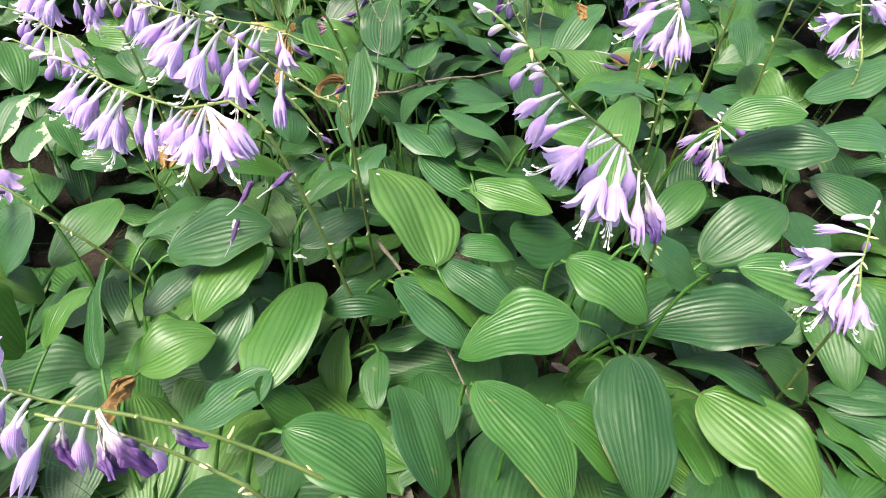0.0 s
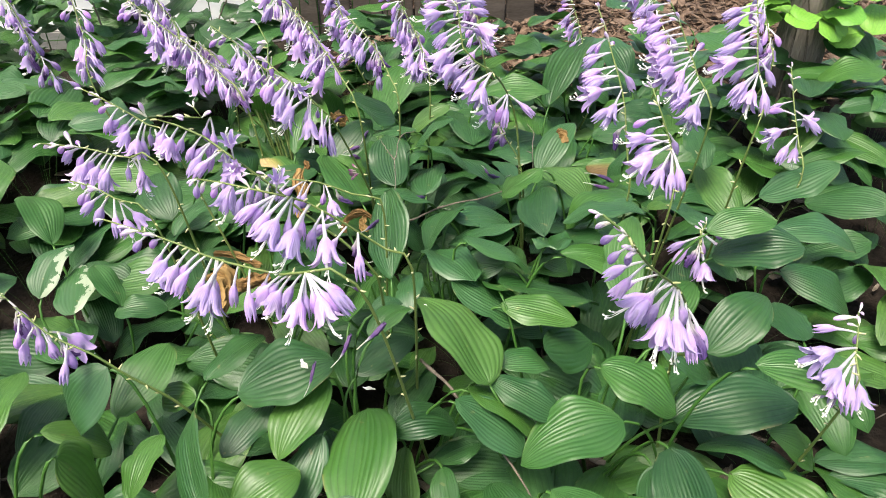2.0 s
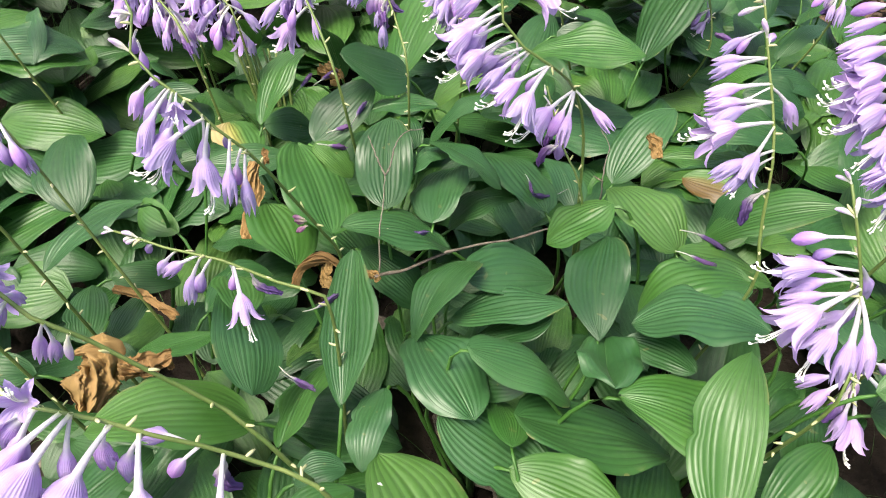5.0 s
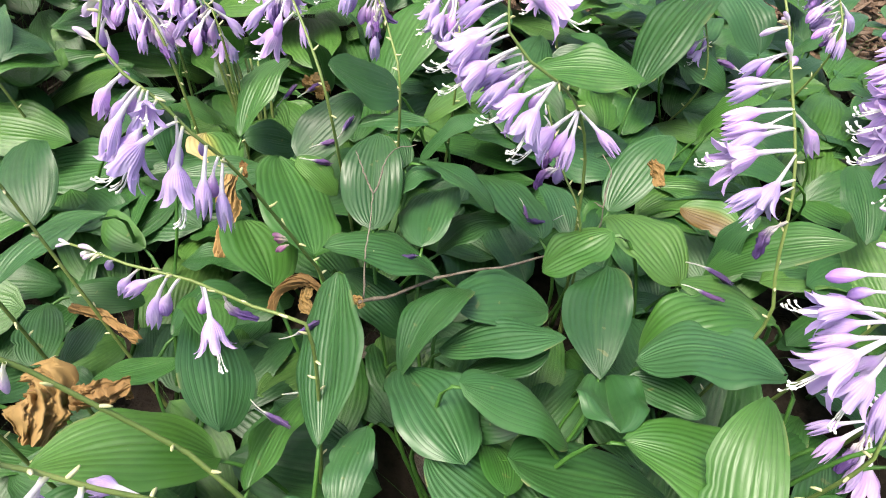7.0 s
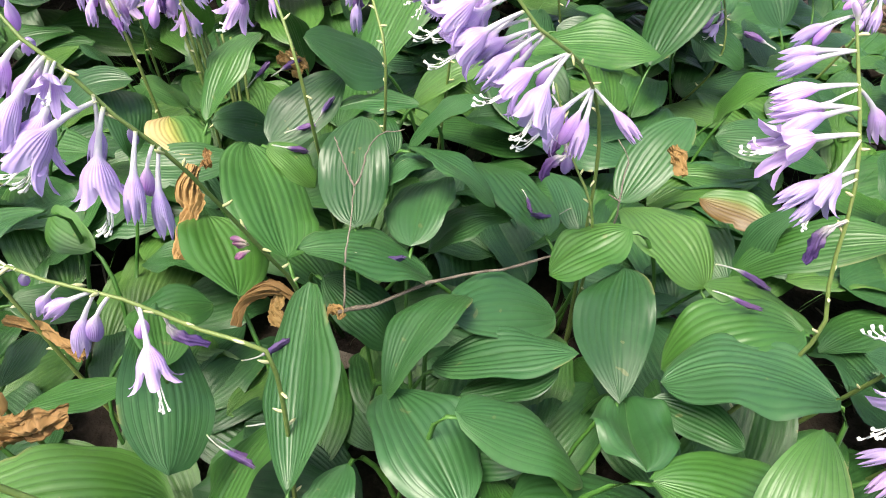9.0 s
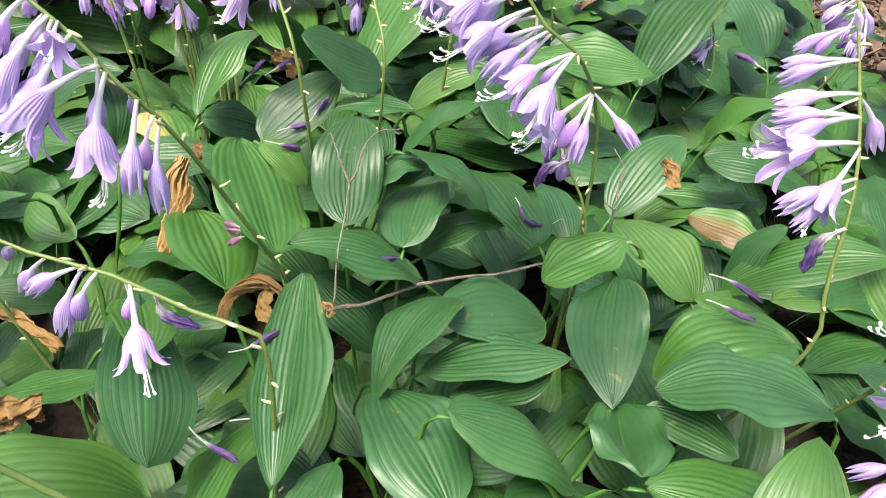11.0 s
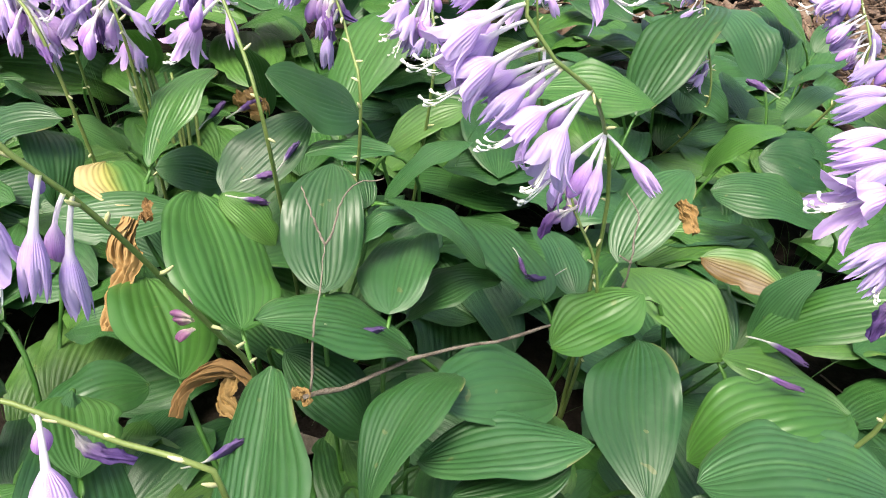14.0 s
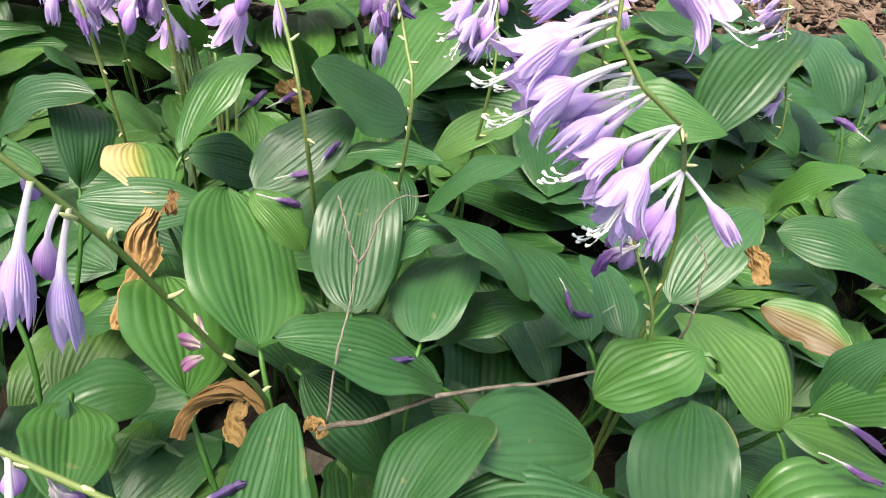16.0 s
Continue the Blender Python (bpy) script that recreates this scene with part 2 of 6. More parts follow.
# ---- builders ----
def mesh_of(name, verts, faces, materials, uvs=None, slots=None, smooth=True):
    me = bpy.data.meshes.new(name)
    me.from_pydata([tuple(v) for v in verts], [], faces)
    for m in materials:
        me.materials.append(m)
    if uvs is not None:
        layer = me.uv_layers.new(name="UVMap")
        idx = np.empty(len(me.loops), dtype=np.int32)
        me.loops.foreach_get("vertex_index", idx)
        layer.data.foreach_set("uv", np.asarray(uvs, dtype=np.float32)[idx].ravel())
    if slots is not None:
        me.polygons.foreach_set("material_index", slots)
    me.polygons.foreach_set("use_smooth", [smooth] * len(me.polygons))
    me.update()
    return me


def part(name, mesh, parent, m=None, label=""):
    ob = new(name, mesh)
    if parent is not None:
        ob.parent = parent
    if m is not None:
        ob.matrix_basis = m
    return tagged(ob, label)


def grid_faces(rows, cols, closed=False, start=0):
    out = []
    span = cols if closed else cols - 1
    for i in range(rows - 1):
        for j in range(span):
            k = (j + 1) % cols
            out.append((start + i * cols + j, start + i * cols + k, start + (i + 1) * cols + k, start + (i + 1) * cols + j))
    return out


def tube(points, radii, sides=6):
    """Vertices and faces of a round, tapering stem through the points."""
    points = [Vector(p) for p in points]
    verts = []
    for i, p in enumerate(points):
        way = (points[min(i + 1, len(points) - 1)] - points[max(i - 1, 0)]).normalized()
        side = way.cross(Vector((0.3, 0.2, 1.0)) if abs(way.z) < 0.9 else Vector((1, 0.1, 0))).normalized()
        up = side.cross(way)
        r = radii[i] if hasattr(radii, "__len__") else radii
        for k in range(sides):
            a = 2 * math.pi * k / sides
            verts.append(p + r * (math.cos(a) * side + math.sin(a) * up))
    faces = grid_faces(len(points), sides, True)
    faces.append(tuple(reversed(range(sides))))
    faces.append(tuple(range((len(points) - 1) * sides, len(points) * sides)))
    return verts, faces


def bend(a, b, c, n):
    """Points on the curve from a to c that is drawn towards b."""
    a, b, c = Vector(a), Vector(b), Vector(c)
    return [(1 - t) ** 2 * a + 2 * t * (1 - t) * b + t * t * c for t in (i / n for i in range(n + 1))]


def blade(length, width, arch, cup=0.12, wave=0.02, seed=0, rows=25, cols=85, veins=None, tip=0.70, curl=0.0, material=None, base=0.60):
    """A hosta blade from its stalk (0, 0, 0) to its point (length, 0, 0): oval, puffed up between its sunken veins, arched and cupped."""
    rnd = random.Random(seed)
    s = np.linspace(0, 1, rows)[:, None]
    v = np.linspace(-1, 1, cols)[None, :]
    a, b = base + rnd.uniform(-0.10, 0.12), tip - 0.09 + rnd.uniform(-0.09, 0.12)
    top = (a / (a + b)) ** a * (b / (a + b)) ** b
    p = (np.clip(s, 0, 1) ** a) * (np.clip(1 - s, 0, 1) ** b) / top
    half = width / 2 * p * np.ones_like(v)
    # bites and tears in the edge of some leaves
    if rnd.random() < 0.4:
        for _ in range(rnd.randint(1, 2)):
            at, deep, side = rnd.uniform(0.25, 0.9), rnd.uniform(0.05, 0.2), rnd.choice((-1, 1))
            half = half * (1 - deep * np.exp(-((s - at) / rnd.uniform(0.02, 0.05)) ** 2) * np.clip(v * side, 0, 1) ** 2)
    ph, ph2 = rnd.uniform(0, 6.3), rnd.uniform(0, 6.3)
    # a slight sideways sweep of the middle vein
    sweep = rnd.uniform(-0.05, 0.05) * length * np.sin(np.pi * s)
    cup = cup + rnd.choice((-0.12, -0.05, 0.0, 0.05, 0.10))
    x = length * s + 0 * v + 0.04 * length * (np.abs(v) ** 2) * np.clip(0.35 - s, 0, 1) * -2.0
    y = half * v + sweep
    z = 4 * arch * length * s * (1 - s) + 0 * v
    # the halves rise from the middle vein and roll over towards the edge
    z = z + (cup + 0.06) * half * (np.abs(v) - 0.72 * v ** 2 - 0.28 * v ** 4)
    z = z + (cup - 0.04) * 0.5 * half * np.abs(v)
    z = z - curl * half * np.abs(v) ** 3
    z = z + wave * 1.6 * width * np.sin(rnd.uniform(4.5, 8.5) * s * math.pi / 2 + ph + ph2 * np.sign(v)) * np.abs(v) ** 2.5 * p
    z = z + wave * 0.35 * width * np.sin(rnd.uniform(15, 22) * s + ph2 + 2 * ph * np.sign(v)) * np.abs(v) ** 4 * p
    z = z + 0.014 * width * np.sin(7 * s + 3 * v + ph2)
    # the veins stand unevenly, wider apart towards the middle of each half
    veins = veins or rnd.choice((5, 6, 6, 7))
    phase = veins * (np.abs(v) ** rnd.uniform(0.86, 1.08) + 0.014 * np.sin(7 * s + ph + 5 * v) + 0.010 * np.sin(17 * v + ph2))
    puff = np.abs(np.sin(math.pi * phase)) ** 0.8
    puff = puff * (0.85 + 0.35 * np.sin(5 * s + ph2) * np.sin(4 * v + ph) + 0.25 * np.sin(2.3 * np.floor(phase) + ph))
    z = z + rnd.uniform(0.011, 0.022) * width * (p ** 0.7) * puff * (1 - 0.35 * np.abs(v))
    # small cross wrinkles between the veins
    z = z + 0.0022 * width * p * np.sin(38 * s + 5 * np.floor(phase) + ph) * puff
    # the point droops and the blade turns a little along its length
    z = z - rnd.uniform(0.0, 0.10) * length * np.clip(s - 0.55, 0, 1) ** 2 / 0.16
    turn = rnd.uniform(-0.35, 0.35) * (s - 0.45)
    y, z = y * np.cos(turn) - (z - 4 * arch * length * s * (1 - s)) * np.sin(turn), z + y * np.sin(turn)
    verts = np.stack([x, y, z], -1).reshape(-1, 3)
    uv = np.stack([phase, (v + 1) / 2 + 0 * s], -1).reshape(-1, 2)
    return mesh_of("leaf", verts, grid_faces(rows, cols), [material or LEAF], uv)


def leaf_pose(base, tip, roll):
    """The pose of a blade whose stalk end and point are given; roll turns it about its length."""
    way = (Vector(tip) - Vector(base)).normalized()
    side = Vector((0, 0, 1)).cross(way)
    side = side.normalized() if side.length > 0.05 else Vector((0, 1, 0))
    up = way.cross(side)
    m = Matrix((way, side, up)).transposed().to_4x4()
    return Matrix.Translation(base) @ m @ Matrix.Rotation(radians(roll), 4, "X")


PLANTS = []


def crown(x, y):
    e = new("hosta_plant")
    e.location = (x, y, 0.0)
    e.empty_display_size = 0.03
    tagged(e, "green hosta plant with ribbed oval leaves in the bed", "hosta", "hostas in the bed")
    PLANTS.append(e)
    return e


def plant_for(base, tip):
    """The plant out of which a leaf grows: the crown behind its stalk."""
    way = Vector((tip[0] - base[0], tip[1] - base[1], 0))
    way = way.normalized() if way.length > 1e-4 else Vector((0, 0, 0))
    root = Vector((base[0], base[1], 0)) - 0.09 * way
    return min(PLANTS, key=lambda e: (e.location - root).length)


def petiole(plant, leaf_ob, base, tip, thick=0.0019):
    """The grooved stalk from the crown to the blade."""
    o = plant.location
    b, t = Vector(base), Vector(tip)
    way = (t - b).normalized()
    root = Vector((o.x, o.y, 0.0)) + 0.012 * Vector((way.x, way.y, 0))
    flat = Vector((b.x - root.x, b.y - root.y, 0))
    if flat.length > 0.07:
        root = Vector((b.x, b.y, 0)) - 0.07 * flat.normalized()
    bent = b - way * 0.05 + Vector((0, 0, -0.01))
    pts = bend(root + Vector((0, 0, -0.01)), bent, b + way * 0.006 - Vector((0, 0, 0.002)), 7)
    inv = leaf_ob.matrix_basis.inverted()
    world_to_leaf = inv @ Matrix.Translation(-plant.location)
    verts, faces = tube([world_to_leaf @ p for p in pts], [thick * 1.5, thick * 1.2, thick, thick, thick, thick * 0.95, thick * 0.9, thick * 0.5], 6)
    part("leaf_stalk", mesh_of("leaf_stalk", verts, faces, [PETIOLE]), leaf_ob)


COUNT = [0]
HERO = []


def leaf(bx, by, bz, tx, ty, tz, width, roll=0.0, arch=0.08, cup=0.03, wave=0.03, curl=0.0, material=None, label="", plant=None, tip_round=0.70, base_taper=0.60):
    """One leaf from its stalk end to its point."""
    COUNT[0] += 1
    HERO.extend((bx + k * (tx - bx), by + k * (ty - by), bz + k * (tz - bz)) for k in (0.2, 0.5, 0.8))
    base, tip = Vector((bx, by, bz)), Vector((tx, ty, tz))
    plant = plant or plant_for(base, tip)
    length = (tip - base).length
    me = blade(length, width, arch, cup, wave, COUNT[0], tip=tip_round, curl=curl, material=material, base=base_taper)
    ob = part("leaf", me, plant, Matrix.Translation(-plant.location) @ leaf_pose(base, tip, roll), label)
    petiole(plant, ob, base, tip)
    return ob


SHARED = []


def filler(plant, base, tip, width, roll, rnd):
    """A leaf of the lower layers or the far plants; alike leaves share a mesh."""
    if not SHARED:
        for i in range(12):
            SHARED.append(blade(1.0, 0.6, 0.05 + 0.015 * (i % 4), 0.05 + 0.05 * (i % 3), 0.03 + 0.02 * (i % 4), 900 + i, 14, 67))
    length = (Vector(tip) - Vector(base)).length
    scale = Matrix.Diagonal((length, width / 0.6, (length + width) / 2, 1))
    ob = part("leaf", rnd.choice(SHARED), plant, Matrix.Translation(-plant.location) @ leaf_pose(base, tip, roll) @ scale)
    petiole(plant, ob, base, tip, 0.0018)
    return ob


LONG = {"open": 0.050, "half": 0.047, "bud": 0.040, "tight": 0.022, "shrunk": 0.014, "withered": 0.036}


def flower_mesh(kind, seed):
    """A hosta flower that hangs along +z from its stalk, its back towards +x: open, half, bud, tight or withered."""
    rnd = random.Random(seed)
    n, sides = 15, 36
    size = LONG[kind]
    verts, uvs = [], []
    bow = rnd.uniform(0.05, 0.10) * size
    fat, skew = rnd.uniform(0.9, 1.12), [rnd.uniform(0.8, 1.2) for _ in range(6)]
    for i in range(n):
        t = i / (n - 1)
        for k in range(sides):
            a = 2 * math.pi * k / sides
            w = abs((k + 3) % 6 - 3) / 3
            petal = skew[((k + 3) // 6) % 6]
            if kind in ("open", "half"):
                mouth = 0.0086 if kind == "open" else 0.0054
                if t < 0.44:
                    q = t / 0.44
                    r, z = 0.0010 + 0.0009 * q ** 2, 0.46 * size * q
                elif t < 0.70:
                    q = (t - 0.44) / 0.26
                    r, z = 0.0019 + (mouth - 0.0019) * (1 - (1 - q) ** 1.7), size * (0.46 + 0.24 * q)
                else:
                    q = (t - 0.70) / 0.30
                    reach = q * (1 - 0.86 * w ** 1.5)
                    flare = (0.0085 if kind == "open" else 0.0016) * petal
                    r = mouth + flare * reach ** 1.5 - 0.0014 * q * w
                    z = size * (0.70 + 0.30 * reach) - (0.0042 * petal * reach ** 4 if kind == "open" else 0)
                    if kind == "half":
                        r -= 0.0026 * reach ** 2.2
                r *= 1 - 0.10 * w * min(1.0, max(0.0, (t - 0.4) * 4))
            elif kind == "withered":
                z = size * t
                q = min(1.0, max(0.0, (t - 0.25) / 0.8))
                r = (0.0009 + 0.0024 * math.sin(math.pi * q) ** 0.8) * (1 + 0.45 * math.sin(5 * a + 9 * t + seed) + 0.3 * math.sin(3 * a - 21 * t) + 0.25 * math.sin(8 * a + 33 * t))
            else:
                z = size * t
                start = 0.46 if kind == "bud" else 0.25
                q = max(0.0, (t - start) / (1 - start))
                r = 0.0011 + (0.0047 if kind == "bud" else 0.0021) * 1.5 * q ** 0.75 * max(0.0, 1 - q ** 2.6) ** 0.8
                r *= 1 - 0.10 * w * q
            r *= fat
            sway = (0.010 * math.sin(3.6 * t + seed) * t if kind == "withered" else bow * 4 * t * (1 - t))
            verts.append((r * math.cos(a) + sway, 0.94 * r * math.sin(a) + 0.0016 * math.sin(2.2 * t + 2 * seed) * t, z))
            uvs.append((t, k / sides))
    faces = grid_faces(n, sides, True)
    slots = [0] * len(faces)
    mats = [{"open": PETAL, "half": PETAL, "bud": BUD, "tight": TIGHT, "shrunk": SHRUNK, "withered": WITHERED}[kind], STAMEN]
    if kind == "open":
        for k in range(5):
            a = 2 * math.pi * k / 5 + rnd.uniform(-0.3, 0.3)
            out = rnd.uniform(0.001, 0.004)
            end = size * rnd.uniform(1.02, 1.20)
            low = -0.004
            pts = bend((bow * 0.9, 0, 0.45 * size), (low, 0.001 * math.sin(a), end), (out * math.cos(a) + 0.006, out * math.sin(a), end + 0.001), 7)
            v, f = tube(pts, [0.0004] * 6 + [0.0005, 0.0009], 5)
            o = len(verts)
            verts += [Vector(q) for q in v]
            uvs += [(1, 0)] * len(v)
            faces += [tuple(o + i for i in face) for face in f]
            slots += [1] * len(f)
    return mesh_of("flower", verts, faces, mats, uvs, slots)


FLOWERS = {kind: [flower_mesh(kind, i) for i in range(6)] for kind in ("open", "half", "bud", "tight", "shrunk", "withered")}


def hang_pose(at, way, twist):
    """The pose of a flower that points along way, its arched back upwards."""
    z = Vector(way).normalized()
    x = Vector((0, 0, 1)) - z * z.z
    if x.length < 0.25:
        x = Vector((math.cos(3 * twist), math.sin(3 * twist), 0)) - z * (math.cos(3 * twist) * z.x + math.sin(3 * twist) * z.y)
    x.normalize()
    m = Matrix((x, z.cross(x), z)).transposed().to_4x4()
    return Matrix.Translation(at) @ m @ Matrix.Rotation(twist, 4, "Z")


def thread(points, n):
    """A smooth run of n + 1 points through the given ones."""
    p = [Vector(q) for q in points]
    p = [2 * p[0] - p[1]] + p + [2 * p[-1] - p[-2]]
    spans = len(p) - 3
    out = []
    for i in range(n + 1):
        u = i / n * spans
        k = min(int(u), spans - 1)
        t = u - k
        a, b, c, d = p[k:k + 4]
        out.append(0.5 * (2 * b + (c - a) * t + (2 * a - 5 * b + 4 * c - d) * t * t + (3 * b - a - 3 * c + d) * t ** 3))
    return out


def stalk(points, first=0.5, flowers=14, lean=(0, 0, 0), size=1.0, seed=0, buds=0.3, faded=0.08, thick=0.0021, plant=None, cluster=None, tips=0):
    """A flower stalk that runs through the points, foot first, and bears flowers from the share first of its length up; lean is the side to which they hang."""
    rnd = random.Random(1000 + seed)
    foot = Vector(points[0])
    plant = plant or min(PLANTS, key=lambda e: (e.location - Vector((foot.x, foot.y, 0))).length)
    tagged(plant, "hosta plant with ribbed green leaves and lavender flower stalks", "hosta", "hostas in the bed")
    raw = thread(points, 60)
    run = [0.0]
    for p, q in zip(raw, raw[1:]):
        run.append(run[-1] + (q - p).length)
    pts = []
    for i in range(23):
        want, k = run[-1] * i / 22, 0
        while k < 59 and run[k + 1] < want:
            k += 1
        pts.append(raw[k].lerp(raw[k + 1], min(1, (want - run[k]) / max(1e-6, run[k + 1] - run[k]))))
    verts, faces = tube(pts, [thick * (1.0 - 0.6 * i / 22) for i in range(23)], 7)
    # old flower stubs and small bracts along the bare part and between the flowers
    stem_faces = len(faces)
    for i in range(14):
        s = first * 0.5 + (1 - first * 0.5) * i / 14 + rnd.uniform(-0.02, 0.02)
        j = min(21, int(s * 22))
        p = pts[j].lerp(pts[j + 1], s * 22 - j)
        out = Vector((rnd.uniform(-1, 1), rnd.uniform(-1, 1), rnd.uniform(-0.2, 0.6))).normalized()
        v, f = tube(bend(p, p + 0.004 * out, p + 0.007 * out + Vector((0, 0, rnd.uniform(-0.003, 0.003))), 3), [0.0009, 0.0011, 0.0010, 0.0004], 5)
        o = len(verts)
        verts += v
        faces += [tuple(o + k for k in face) for face in f]
    shift = Matrix.Translation(-plant.location)
    ob = part("flower_stalk", mesh_of("flower_stalk", [shift @ v for v in verts], faces, [STALK, BRACT], None, [0] * stem_faces + [1] * (len(faces) - stem_faces)), plant, None, "flower stalk with nodding lavender bells")
    lean = Vector(lean)
    for i in range(flowers):
        share = (i + rnd.uniform(-0.7, 0.7)) / max(1, flowers - 1)
        share = min(1, max(0, share))
        s = first + (1 - first) * share ** 0.9
        j = min(21, int(s * 22))
        p = pts[j].lerp(pts[min(22, j + 1)], s * 22 - j)
        along = (pts[min(22, j + 1)] - pts[max(0, j - 1)]).normalized()
        a = rnd.uniform(0, 2 * math.pi)
        spread = Vector((math.cos(a), math.sin(a), 0))
        if share > 1 - buds:
            kind = "tight" if share > 1 - buds * 0.5 else "bud"
            way = 0.5 * spread + 0.3 * along + Vector((0, 0, -0.5)) + lean
        else:
            pick = rnd.random()
            kind = "withered" if pick < faded else "bud" if pick < faded + 0.28 else "half" if pick < faded + 0.68 else "open"
            loose = rnd.random() < 0.25
            way = (0.7 if loose else 0.4) * spread + Vector((0, 0, -1.0)) + lean * (rnd.uniform(0.0, 0.5) if loose else rnd.uniform(0.5, 1.1)) + Vector((rnd.gauss(0, 0.14), rnd.gauss(0, 0.2), rnd.gauss(0, 0.22)))
        grow = size * (rnd.uniform(0.72, 1.12) if share <= 1 - buds else 0.85 - 0.4 * (share - 1 + buds) / max(buds, 0.01))
        p = p + 0.003 * Vector((rnd.gauss(0, 1), rnd.gauss(0, 1), rnd.gauss(0, 1)))
        m = shift @ hang_pose(p, way.normalized(), rnd.uniform(-0.6, 0.6)) @ Matrix.Diagonal((grow, grow, grow, 1))
        part("flower" if kind in ("open", "half") else "bud" if kind != "withered" else "withered_flower", rnd.choice(FLOWERS[kind]), ob, m)
    # the unopened buds that crowd the tip
    for i in range(tips * 2):
        j = 22 - i // 2
        along = (pts[min(22, j + 1)] - pts[j - 1]).normalized()
        way = 0.7 * along + Vector((rnd.uniform(-0.8, 0.3), rnd.uniform(-0.7, 0.4), rnd.uniform(-0.5, 0.2)))
        grow = 0.45 + 0.10 * (i // 2)
        m = shift @ hang_pose(pts[j], way.normalized(), rnd.uniform(-1, 1)) @ Matrix.Diagonal((grow, grow, grow, 1))
        part("bud", rnd.choice(FLOWERS["tight"]), ob, m)
    if cluster is not None:
        # a tuft of flowers that withered early
        p = pts[int(cluster * 22)]
        for i in range(7):
            way = Vector((rnd.uniform(-1, -0.2), rnd.uniform(-0.6, 0.4), rnd.uniform(-0.7, 0.3))).normalized()
            m = shift @ hang_pose(p + 0.007 * way, way, i) @ Matrix.Diagonal((0.6, 0.6, 0.7, 1))
            part("withered_flower", FLOWERS["shrunk"][i % 6], ob, m)
    return ob
BLOOMS = random.Random(77)


def bloom(stem, kind, at, end):
    """One flower on a stalk, from its foot on the stalk to the end of its petals."""
    way = Vector(end) - Vector(at)
    grow = way.length / LONG[kind]
    m = Matrix.Translation(-stem.parent.location) @ hang_pose(at, way, BLOOMS.uniform(-0.35, 0.35)) @ Matrix.Diagonal((grow, grow, grow, 1))
    name = "flower" if kind in ("open", "half") else "withered_flower" if kind == "withered" else "bud"
    part(name, BLOOMS.choice(FLOWERS[kind]), stem, m)


# ---- ground ----
def spaced(lo, hi, near, step, grow):
    out, x, d = [0.0], 0.0, step
    while x < hi:
        if x > near:
            d *= grow
        x += d
        out.append(x)
    return np.array(sorted([-q for q in out[1:]] + out))


def build_ground():
    xs, ys = spaced(0, 300, 1.6, 0.04, 1.25), spaced(0, 300, 1.6, 0.04, 1.25) + 1.0
    verts = []
    for y in ys:
        for x in xs:
            z = 0.012 * noise.noise((x * 9, y * 9, 0)) + 0.02 * noise.noise((x * 2, y * 2, 4))
            verts.append((x, y, z - 0.01))
    me = mesh_of("ground", verts, grid_faces(len(ys), len(xs)), [SOIL])
    tagged(new("ground", me), "dark soil of a planted garden bed", "ground", "", "structure")


build_ground()

# ---- the plants' crowns ----
_rnd = random.Random(5)
for j in range(-1, 11):
    for i in range(-6, 7):
        x = i * 0.24 + (0.12 if j % 2 else 0) + _rnd.uniform(-0.04, 0.04)
        y = 0.28 + j * 0.21 + _rnd.uniform(-0.04, 0.04)
        if math.hypot(x - 0.875, y - 1.33) < 0.17 or y > 1.3 and x > 0.95:
            continue
        if abs(x + 0.02) < 0.75 + 0.42 * y and y < (1.76 - 0.1 * x if x > 0.2 else 1.8 if x > -0.1 else 1.74 if x > -0.5 else 1.95):
            crown(x, y)
# ---- the upper leaves of the bed, one by one: stalk end, point, width, roll, arch ----
leaf(-0.004, 0.511, 0.150, -0.060, 0.626, 0.195, 0.094, 24, 0.08, tip_round=0.58)
leaf(0.036, 0.625, 0.163, 0.123, 0.590, 0.155, 0.054, 8, 0.02)
leaf(-0.018, 0.670, 0.177, 0.076, 0.624, 0.131, 0.073, -1, -0.02)
leaf(0.332, 0.665, 0.177, 0.425, 0.625, 0.215, 0.081, 8, 0.03)
leaf(0.309, 0.656, 0.223, 0.390, 0.640, 0.241, 0.050, 17, 0.09)
leaf(0.467, 0.733, 0.155, 0.588, 0.703, 0.136, 0.075, 4, 0.13)
leaf(0.487, 0.814, 0.167, 0.580, 0.787, 0.229, 0.069, 10, -0.01)
leaf(0.286, 0.557, 0.110, 0.384, 0.606, 0.152, 0.065, 18, 0.14)
leaf(0.377, 0.516, 0.153, 0.394, 0.603, 0.139, 0.049, -6, -0.00)
leaf(0.249, 0.428, 0.217, 0.333, 0.378, 0.194, 0.061, -6, 0.16)
leaf(0.204, 0.470, 0.100, 0.344, 0.458, 0.117, 0.078, 6, 0.10)
leaf(0.130, 0.519, 0.147, 0.200, 0.462, 0.117, 0.076, -2, 0.14)
leaf(0.199, 0.521, 0.169, 0.270, 0.515, 0.110, 0.054, 21, 0.07)
leaf(0.126, 0.448, 0.136, 0.015, 0.436, 0.103, 0.082, 2, 0.14, tip_round=0.8)
leaf(0.001, 0.523, 0.143, 0.070, 0.477, 0.123, 0.050, 3, 0.08)
leaf(-0.042, 0.497, 0.142, 0.027, 0.452, 0.096, 0.057, -2, 0.05)
leaf(-0.025, 0.518, 0.136, 0.046, 0.464, 0.108, 0.050, -22, 0.05)
leaf(-0.044, 0.502, 0.097, -0.118, 0.497, 0.106, 0.058, 2, 0.20)
